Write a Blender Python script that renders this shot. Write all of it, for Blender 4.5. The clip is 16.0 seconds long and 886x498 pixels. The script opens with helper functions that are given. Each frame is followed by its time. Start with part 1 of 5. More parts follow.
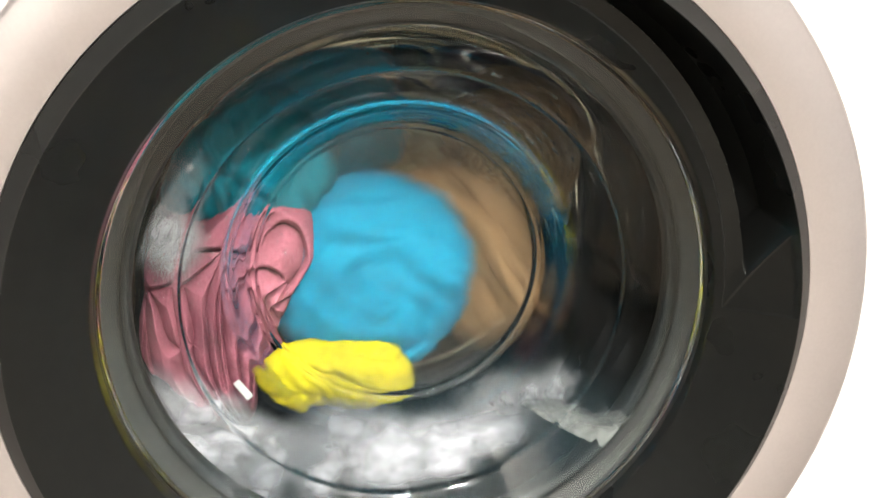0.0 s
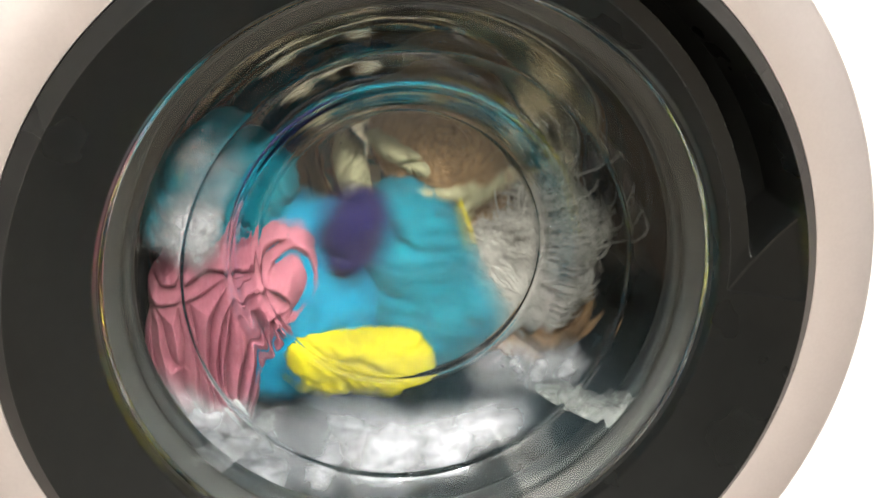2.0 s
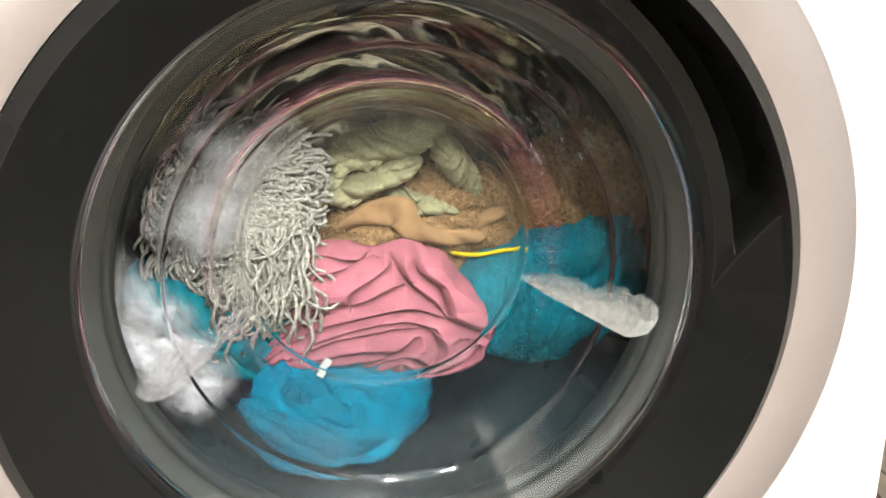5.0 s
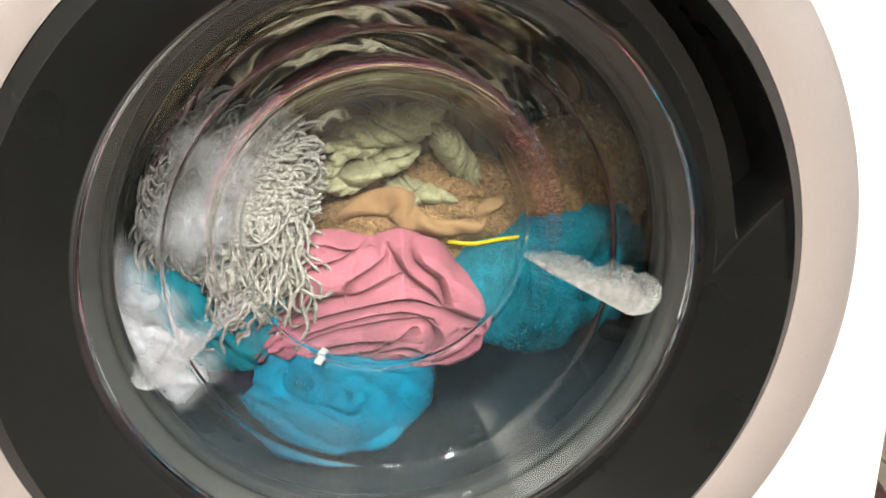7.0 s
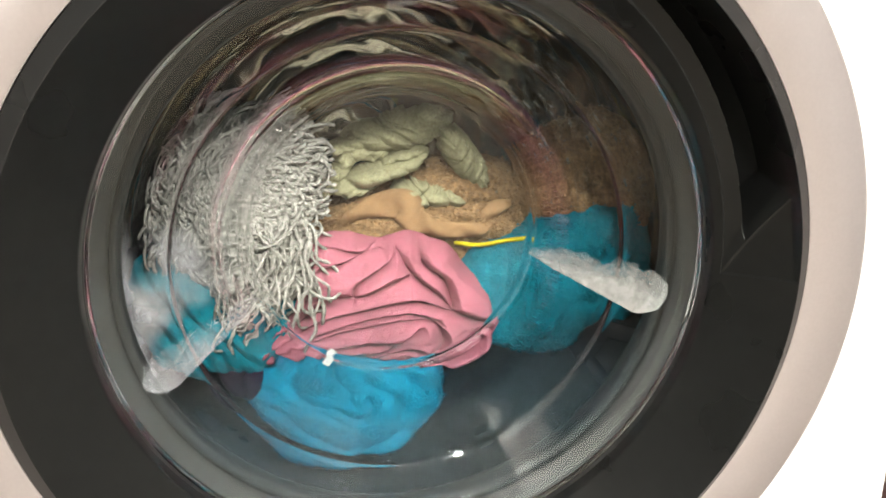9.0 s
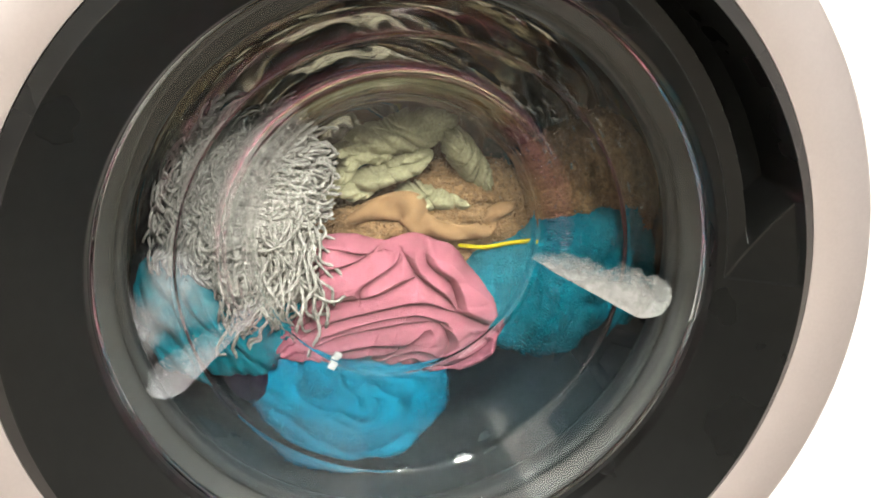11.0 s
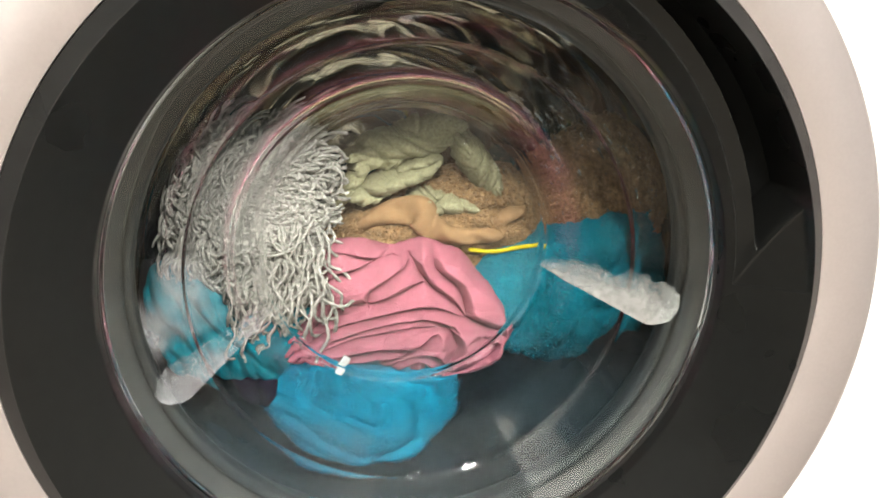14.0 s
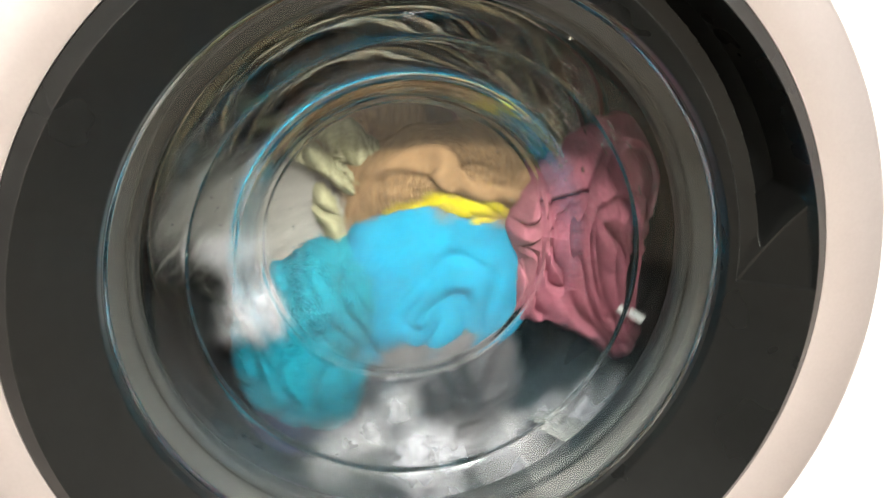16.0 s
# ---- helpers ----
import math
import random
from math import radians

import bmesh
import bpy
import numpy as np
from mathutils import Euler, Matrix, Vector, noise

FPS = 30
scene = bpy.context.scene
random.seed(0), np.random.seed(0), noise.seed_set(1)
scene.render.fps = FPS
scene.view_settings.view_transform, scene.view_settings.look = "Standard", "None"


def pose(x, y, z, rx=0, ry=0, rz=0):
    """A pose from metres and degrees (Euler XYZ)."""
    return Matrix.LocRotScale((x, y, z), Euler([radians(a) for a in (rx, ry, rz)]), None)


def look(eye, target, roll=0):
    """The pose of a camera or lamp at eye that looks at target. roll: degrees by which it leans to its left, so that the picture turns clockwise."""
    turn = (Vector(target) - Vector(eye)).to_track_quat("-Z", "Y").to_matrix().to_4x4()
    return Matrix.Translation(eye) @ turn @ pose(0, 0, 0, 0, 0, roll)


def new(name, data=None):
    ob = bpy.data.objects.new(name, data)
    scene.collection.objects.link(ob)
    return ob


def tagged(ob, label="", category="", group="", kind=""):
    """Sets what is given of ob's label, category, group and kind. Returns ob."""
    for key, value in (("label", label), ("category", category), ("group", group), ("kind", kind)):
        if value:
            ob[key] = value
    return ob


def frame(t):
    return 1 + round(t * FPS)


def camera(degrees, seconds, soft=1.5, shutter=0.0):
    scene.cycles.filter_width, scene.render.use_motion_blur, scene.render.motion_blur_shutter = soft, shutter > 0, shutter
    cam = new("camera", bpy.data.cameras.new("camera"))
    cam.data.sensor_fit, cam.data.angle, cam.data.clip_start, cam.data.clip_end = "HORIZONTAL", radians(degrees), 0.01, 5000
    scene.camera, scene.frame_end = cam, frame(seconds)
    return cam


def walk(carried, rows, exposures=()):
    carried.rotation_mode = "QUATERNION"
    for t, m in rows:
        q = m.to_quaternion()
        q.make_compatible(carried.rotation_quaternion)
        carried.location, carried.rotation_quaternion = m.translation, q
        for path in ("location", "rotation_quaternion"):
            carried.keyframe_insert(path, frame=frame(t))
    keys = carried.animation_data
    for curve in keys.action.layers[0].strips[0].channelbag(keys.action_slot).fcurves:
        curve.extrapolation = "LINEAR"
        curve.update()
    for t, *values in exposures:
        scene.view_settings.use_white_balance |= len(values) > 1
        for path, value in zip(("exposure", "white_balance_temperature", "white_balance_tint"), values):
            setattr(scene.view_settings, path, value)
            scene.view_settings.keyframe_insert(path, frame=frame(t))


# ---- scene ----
ZC = 0.45            # height of the door's axis over the floor
WATER = -0.036       # water level, from the door's axis

# ---- camera ----
cam = camera(57.08, 16.0, soft=1.6, shutter=1.0)
PATH = [
    (0.0, -0.0588, -0.3917, 0.1874, -18.50, -2.68, -9.72),
    (0.5, -0.0590, -0.3915, 0.1860, -18.77, -2.76, -9.86),
    (1.0, -0.0592, -0.3912, 0.1846, -18.99, -2.66, -9.68),
    (1.5, -0.0595, -0.3909, 0.1833, -19.02, -2.70, -9.30),
    (2.0, -0.0597, -0.3907, 0.1819, -19.15, -2.65, -9.50),
    (2.5, -0.0599, -0.3904, 0.1806, -19.08, -2.62, -9.75),
    (3.0, -0.0601, -0.3902, 0.1792, -18.88, -2.55, -10.12),
    (3.5, -0.0604, -0.3899, 0.1778, -18.56, -2.47, -10.61),
    (6.0, -0.0615, -0.3886, 0.1710, -18.52, -2.28, -10.89),
    (6.5, -0.0617, -0.3883, 0.1697, -18.71, -2.26, -10.85),
    (7.0, -0.0622, -0.3885, 0.1696, -19.11, -2.31, -10.92),
    (7.5, -0.0626, -0.3886, 0.1696, -19.20, -2.32, -10.74),
    (8.0, -0.0630, -0.3887, 0.1695, -19.19, -2.32, -10.68),
    (8.5, -0.0635, -0.3889, 0.1695, -19.18, -2.45, -10.46),
    (9.0, -0.0639, -0.3890, 0.1694, -19.06, -2.37, -10.60),
    (11.5, -0.0661, -0.3897, 0.1691, -18.59, -2.53, -10.43),
    (12.0, -0.0665, -0.3898, 0.1691, -18.63, -2.58, -10.30),
    (12.5, -0.0670, -0.3900, 0.1690, -18.38, -2.54, -10.41),
    (13.0, -0.0670, -0.3900, 0.1690, -18.10, -2.54, -10.39),
    (13.5, -0.0670, -0.3900, 0.1690, -18.05, -2.62, -10.24),
    (14.0, -0.0670, -0.3900, 0.1690, -18.11, -2.56, -10.10),
    (14.5, -0.0670, -0.3900, 0.1690, -18.18, -2.63, -9.95),
    (15.0, -0.0670, -0.3900, 0.1690, -18.18, -2.60, -10.06),
    (15.5, -0.0670, -0.3900, 0.1690, -18.24, -2.58, -9.94),
    (16.0, -0.0670, -0.3900, 0.1690, -18.37, -2.57, -9.85),
]
walk(cam, [(t, pose(x, y, z + ZC, 90 + p, 0, w) @ pose(0, 0, 0, 0, 0, r)) for t, x, y, z, p, r, w in PATH], [(0.0, 0.0), (14.4, 0.0), (15.0, 0.12), (16.0, 0.25)])

# ---- light ----
world = bpy.data.worlds.new("room_air")
scene.world = world
world.use_nodes = True
world.node_tree.nodes["Background"].inputs[0].default_value = (0.9, 0.95, 1.0, 1)
world.node_tree.nodes["Background"].inputs[1].default_value = 0.05


def area_lamp(name, place, target, sx, sy, watts, colour):
    data = bpy.data.lights.new(name, "AREA")
    data.shape, data.size, data.size_y, data.energy, data.color = "RECTANGLE", sx, sy, watts, colour
    ob = new(name, data)
    ob.matrix_world = look(place, target)
    return ob


LAMP_COLOUR = (1.0, 0.962, 0.91)
LAMPS = [(-0.16, -2.45, 0.84), (0.66, -2.45, 1.16)]
for lx, ly, power in LAMPS:
    area_lamp("tube_light", (lx, ly, 2.33), (0.4 * lx, -0.2, 0.5), 0.24, 0.12, 118 * power, LAMP_COLOUR)
    area_lamp("tube_glow", (lx, ly, 2.325), (lx, ly, 3), 0.24, 0.12, 26 * power, LAMP_COLOUR)

# ---- materials ----


def material(name, colour, rough=0.5, metal=0.0, scale=60.0, vary=0.12, bump=0.0, bump_scale=400.0, coat=0.0, sheen=0.0, spec=0.5, stain=0.1, rough_vary=0.08):
    """A surface with variation at two scales and fine relief, in metres."""
    m = bpy.data.materials.new(name)
    m.use_nodes = True
    nt = m.node_tree
    b = nt.nodes["Principled BSDF"]
    co = nt.nodes.new("ShaderNodeTexCoord")

    def noise_node(s, detail=4.0):
        n = nt.nodes.new("ShaderNodeTexNoise")
        n.inputs["Scale"].default_value, n.inputs["Detail"].default_value = s, detail
        nt.links.new(co.outputs["Object"], n.inputs["Vector"])
        return n

    fine, broad = noise_node(scale), noise_node(scale / 9, 3.0)
    mix = nt.nodes.new("ShaderNodeMix")
    mix.data_type = "RGBA"
    dark, light = [c * (1 - vary) for c in colour], [min(1, c * (1 + vary)) for c in colour]
    mix.inputs[6].default_value, mix.inputs[7].default_value = (*dark, 1), (*light, 1)
    grain = nt.nodes.new("ShaderNodeMapRange")
    grain.inputs["From Min"].default_value, grain.inputs["From Max"].default_value = 0.36, 0.64
    nt.links.new(fine.outputs[0], grain.inputs[0])
    nt.links.new(grain.outputs[0], mix.inputs[0])
    mix2 = nt.nodes.new("ShaderNodeMix")
    mix2.data_type, mix2.blend_type = "RGBA", "MULTIPLY"
    mix2.inputs[0].default_value = 1.0
    ramp = nt.nodes.new("ShaderNodeMapRange")
    ramp.inputs["From Min"].default_value, ramp.inputs["From Max"].default_value = 0.3, 0.7
    ramp.inputs["To Min"].default_value, ramp.inputs["To Max"].default_value = 1 - stain, 1.0
    nt.links.new(broad.outputs[0], ramp.inputs[0])
    nt.links.new(mix.outputs[2], mix2.inputs[6])
    nt.links.new(ramp.outputs[0], mix2.inputs[7])
    nt.links.new(mix2.outputs[2], b.inputs["Base Color"])
    rr = nt.nodes.new("ShaderNodeMapRange")
    rr.inputs["To Min"].default_value, rr.inputs["To Max"].default_value = max(0.02, rough - rough_vary), min(1, rough + rough_vary)
    nt.links.new(broad.outputs[0], rr.inputs[0])
    nt.links.new(rr.outputs[0], b.inputs["Roughness"])
    b.inputs["Metallic"].default_value = metal
    b.inputs["Specular IOR Level"].default_value = spec
    b.inputs["Coat Weight"].default_value = coat
    b.inputs["Sheen Weight"].default_value = sheen
    if bump:
        bn = noise_node(bump_scale, 3.0)
        bp = nt.nodes.new("ShaderNodeBump")
        bp.inputs["Strength"].default_value, bp.inputs["Distance"].default_value = bump, 0.002
        nt.links.new(bn.outputs[0], bp.inputs["Height"])
        nt.links.new(bp.outputs[0], b.inputs["Normal"])
    return m


def glass_material():
    m = bpy.data.materials.new("door_glass")
    m.use_nodes = True
    nt = m.node_tree
    b = nt.nodes["Principled BSDF"]
    b.inputs["Base Color"].default_value = (0.93, 0.97, 0.96, 1)
    b.inputs["Roughness"].default_value = 0.015
    b.inputs["IOR"].default_value = 1.47
    b.inputs["Transmission Weight"].default_value = 1.0
    b.inputs["Specular IOR Level"].default_value = 0.32
    co = nt.nodes.new("ShaderNodeTexCoord")
    n = nt.nodes.new("ShaderNodeTexNoise")
    n.inputs["Scale"].default_value = 14
    nt.links.new(co.outputs["Object"], n.inputs["Vector"])
    bp = nt.nodes.new("ShaderNodeBump")
    bp.inputs["Strength"].default_value, bp.inputs["Distance"].default_value = 0.12, 0.004
    nt.links.new(n.outputs[0], bp.inputs["Height"])
    nt.links.new(bp.outputs[0], b.inputs["Normal"])
    return m


def film_material(name, colour, gloss, cover_low, cover_high, scale, rough=0.6):
    """A film of patchy cover, used for the murk that darkens the drum's bottom."""
    m = bpy.data.materials.new(name)
    m.use_nodes = True
    nt = m.node_tree
    b = nt.nodes["Principled BSDF"]
    b.inputs["Base Color"].default_value = (*colour, 1)
    b.inputs["Roughness"].default_value = rough
    b.inputs["Specular IOR Level"].default_value = gloss
    co = nt.nodes.new("ShaderNodeTexCoord")
    n = nt.nodes.new("ShaderNodeTexNoise")
    n.inputs["Scale"].default_value, n.inputs["Detail"].default_value = scale, 6
    nt.links.new(co.outputs["Object"], n.inputs["Vector"])
    r = nt.nodes.new("ShaderNodeMapRange")
    r.inputs["From Min"].default_value, r.inputs["From Max"].default_value = 0.35, 0.65
    r.inputs["To Min"].default_value, r.inputs["To Max"].default_value = cover_low, cover_high
    nt.links.new(n.outputs[0], r.inputs[0])
    nt.links.new(r.outputs[0], b.inputs["Alpha"])
    bp = nt.nodes.new("ShaderNodeBump")
    bp.inputs["Strength"].default_value, bp.inputs["Distance"].default_value = 0.10, 0.002
    n2 = nt.nodes.new("ShaderNodeTexVoronoi")
    n2.inputs["Scale"].default_value = 600
    nt.links.new(co.outputs["Object"], n2.inputs["Vector"])
    nt.links.new(n2.outputs["Distance"], bp.inputs["Height"])
    nt.links.new(bp.outputs[0], b.inputs["Normal"])
    return m


def foam_material(name, colour, scale, cover):
    """Froth: white and soft, letting more through where the mesh says that it is thin."""
    m = bpy.data.materials.new(name)
    m.use_nodes = True
    nt = m.node_tree
    b = nt.nodes["Principled BSDF"]
    b.inputs["Base Color"].default_value = (*colour, 1)
    b.inputs["Roughness"].default_value = 0.7
    b.inputs["Specular IOR Level"].default_value = 0.15
    co, thick = nt.nodes.new("ShaderNodeTexCoord"), nt.nodes.new("ShaderNodeAttribute")
    thick.attribute_name = "thick"
    total = None
    for s, detail, low, high in ((scale, 4, 0.25, 1.5), (scale * 5, 5, 0.75, 1.2)):
        n, r, mul = nt.nodes.new("ShaderNodeTexNoise"), nt.nodes.new("ShaderNodeMapRange"), nt.nodes.new("ShaderNodeMath")
        n.inputs["Scale"].default_value, n.inputs["Detail"].default_value = s, detail
        nt.links.new(co.outputs["Object"], n.inputs["Vector"])
        r.inputs["From Min"].default_value, r.inputs["From Max"].default_value = 0.32, 0.68
        r.inputs["To Min"].default_value, r.inputs["To Max"].default_value = low, high
        nt.links.new(n.outputs[0], r.inputs[0])
        mul.operation, mul.use_clamp = "MULTIPLY", True
        nt.links.new(r.outputs[0], mul.inputs[0])
        if total:
            nt.links.new(total.outputs[0], mul.inputs[1])
        else:
            amount = nt.nodes.new("ShaderNodeMath")
            amount.operation = "MULTIPLY"
            amount.inputs[1].default_value = cover
            nt.links.new(thick.outputs["Fac"], amount.inputs[0])
            nt.links.new(amount.outputs[0], mul.inputs[1])
        total = mul
    nt.links.new(total.outputs[0], b.inputs["Alpha"])
    bp, n2 = nt.nodes.new("ShaderNodeBump"), nt.nodes.new("ShaderNodeTexNoise")
    n2.inputs["Scale"].default_value = 260
    bp.inputs["Strength"].default_value, bp.inputs["Distance"].default_value = 0.25, 0.002
    nt.links.new(co.outputs["Object"], n2.inputs["Vector"])
    nt.links.new(n2.outputs[0], bp.inputs["Height"])
    nt.links.new(bp.outputs[0], b.inputs["Normal"])
    return m


ENAMEL = material("white_enamel", (0.86, 0.85, 0.82), 0.40, scale=30, vary=0.02, stain=0.04, coat=0.3)
SILVER = material("silver_plastic", (0.57, 0.525, 0.52), 0.33, metal=0.74, scale=500, vary=0.015, stain=0.02, rough_vary=0.015)
CHARCOAL = material("charcoal_plastic", (0.0098, 0.0104, 0.0099), 0.29, spec=0.42, scale=120, vary=0.1, bump=0.02, bump_scale=900, stain=0.15)
SEAL_BLACK = material("black_seal", (0.02, 0.02, 0.02), 0.35, scale=90)
RUBBER = material("grey_rubber", (0.015, 0.017, 0.0172), 0.6, spec=0.2, scale=60, vary=0.15, stain=0.3)
STEEL = material("drum_steel", (0.58, 0.53, 0.43), 0.11, metal=1.0, scale=40, vary=0.08, bump=0.30, bump_scale=14, stain=0.2, rough_vary=0.05)
LIFTER_GREY = material("lifter_plastic", (0.009, 0.009, 0.010), 0.7, spec=0.12, scale=60, vary=0.15)
# stands in for murky water and darkens the lit steel behind it
DARKENING_MURK = film_material("drum_darkening_murk", (0.016, 0.026, 0.030), 0.0, 0.75, 0.95, 9, 0.9)
GLASS = glass_material()
WATER_MAT = foam_material("wash_water", (0.014, 0.026, 0.034), 9, 0.30)
SUDS = foam_material("suds", (0.43, 0.425, 0.455), 18, 0.85)
SUDS_THIN = foam_material("thin_suds", (0.34, 0.335, 0.35), 30, 0.5)
BUBBLE = material("suds_bubble", (0.36, 0.35, 0.36), 0.45, scale=90, vary=0.05)
SUDS_DENSE = foam_material("dense_suds", (0.27, 0.27, 0.255), 40, 1.3)


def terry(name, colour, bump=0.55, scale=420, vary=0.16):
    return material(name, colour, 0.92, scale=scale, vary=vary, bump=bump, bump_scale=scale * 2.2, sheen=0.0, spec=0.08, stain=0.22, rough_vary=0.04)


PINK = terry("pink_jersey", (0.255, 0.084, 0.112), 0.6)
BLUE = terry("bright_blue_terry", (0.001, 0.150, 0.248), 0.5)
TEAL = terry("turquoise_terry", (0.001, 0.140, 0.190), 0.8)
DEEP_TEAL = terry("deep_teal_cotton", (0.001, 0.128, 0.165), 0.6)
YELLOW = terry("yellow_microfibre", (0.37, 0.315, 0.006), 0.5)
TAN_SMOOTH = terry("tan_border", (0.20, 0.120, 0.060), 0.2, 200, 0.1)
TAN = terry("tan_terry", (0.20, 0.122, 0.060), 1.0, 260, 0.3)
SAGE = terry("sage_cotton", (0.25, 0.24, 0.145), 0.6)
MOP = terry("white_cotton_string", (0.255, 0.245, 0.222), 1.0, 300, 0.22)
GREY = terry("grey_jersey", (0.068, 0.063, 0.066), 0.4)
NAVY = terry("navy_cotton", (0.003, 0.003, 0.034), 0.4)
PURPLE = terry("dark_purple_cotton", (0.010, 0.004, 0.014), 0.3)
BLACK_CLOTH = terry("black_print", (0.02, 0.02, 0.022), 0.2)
LABEL_WHITE = material("white_label", (0.36, 0.36, 0.35), 0.6)
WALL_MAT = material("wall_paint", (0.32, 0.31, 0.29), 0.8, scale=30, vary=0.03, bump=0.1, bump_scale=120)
# whiter than the other walls, to throw light onto the silver trim
BOUNCE_WHITE = material("bounce_wall_white", (0.84, 0.82, 0.77), 0.8, scale=30, vary=0.03, bump=0.1, bump_scale=120)
CEIL_MAT = material("ceiling_paint", (0.34, 0.335, 0.32), 0.85, scale=30, vary=0.02)
TILE_MAT = material("floor_tile", (0.24, 0.205, 0.16), 0.35, scale=14, vary=0.2, stain=0.2)
GROUT = material("grout", (0.25, 0.23, 0.21), 0.9, scale=80)
DARK_BROWN = material("dark_brown_hose", (0.05, 0.022, 0.02), 0.45, scale=90)
LAMP_CASE = material("lamp_case", (0.75, 0.75, 0.74), 0.5)

# ---- mesh helpers ----


def mesh_part(name, verts, faces, mat, parent=None, label="", smooth=True, angle=None):
    me = bpy.data.meshes.new(name)
    me.from_pydata([tuple(v) for v in verts], [], faces)
    me.update()
    me.materials.append(mat)
    if smooth:
        me.shade_smooth()
        if angle:
            me.set_sharp_from_angle(angle=radians(angle))
    ob = new(name, me)
    if parent:
        ob.parent = parent
    if label:
        ob["label"] = label
    return ob


def part(name, bm, mat, parent=None, label="", smooth=False):
    me = bpy.data.meshes.new(name)
    bm.normal_update()
    bm.to_mesh(me)
    bm.free()
    me.materials.append(mat)
    if smooth:
        me.shade_smooth()
        me.set_sharp_from_angle(angle=radians(40))
    ob = new(name, me)
    if parent:
        ob.parent = parent
    if label:
        ob["label"] = label
    return ob


def box(x0, x1, y0, y1, z0, z1, bevel=0.0, seg=2):
    bm = bmesh.new()
    bmesh.ops.create_cube(bm, size=1.0)
    for v in bm.verts:
        v.co = ((x0 + x1) / 2 + v.co.x * (x1 - x0), (y0 + y1) / 2 + v.co.y * (y1 - y0), (z0 + z1) / 2 + v.co.z * (z1 - z0))
    if bevel:
        bmesh.ops.bevel(bm, geom=bm.edges[:], offset=bevel, segments=seg, affect="EDGES", profile=0.5)
    return bm


def thing(name, label, category, place=(0, 0, 0), group="", kind=""):
    ob = new(name)
    ob.location = place
    ob.empty_display_size = 0.05
    return tagged(ob, label, category, group, kind)


def smooth_profile(points, n):
    """A Catmull-Rom line through a few points."""
    pts = [points[0]] + list(points) + [points[-1]]
    out = []
    for i in range(1, len(pts) - 2):
        p0, p1, p2, p3 = (np.array(pts[i + k], float) for k in (-1, 0, 1, 2))
        for j in range(n):
            u = j / n
            out.append(0.5 * (2 * p1 + (p2 - p0) * u + (2 * p0 - 5 * p1 + 4 * p2 - p3) * u * u + (3 * p1 - p0 - 3 * p2 + p3) * u ** 3))
    out.append(np.array(points[-1], float))
    return out


def lathe(name, profile, mat, parent, n=160, label="", closed=False, angle=50):
    """Turns (radius, depth) points about the door's axis."""
    verts, faces = [], []
    k = len(profile)
    for i in range(n):
        a = 2 * math.pi * i / n
        for r, y in profile:
            verts.append((r * math.cos(a), y, r * math.sin(a)))
    for i in range(n):
        for j in range(k if closed else k - 1):
            a, b = i * k + j, i * k + (j + 1) % k
            c, d = ((i + 1) % n) * k + (j + 1) % k, ((i + 1) % n) * k + j
            faces.append((a, b, c, d))
    ob = mesh_part(name, verts, faces, mat, parent, label, True, angle)
    bm = bmesh.new()
    bm.from_mesh(ob.data)
    bmesh.ops.remove_doubles(bm, verts=bm.verts[:], dist=1e-6)
    bmesh.ops.recalc_face_normals(bm, faces=bm.faces[:])
    bm.to_mesh(ob.data)
    bm.free()
    return ob


# ---- room ----


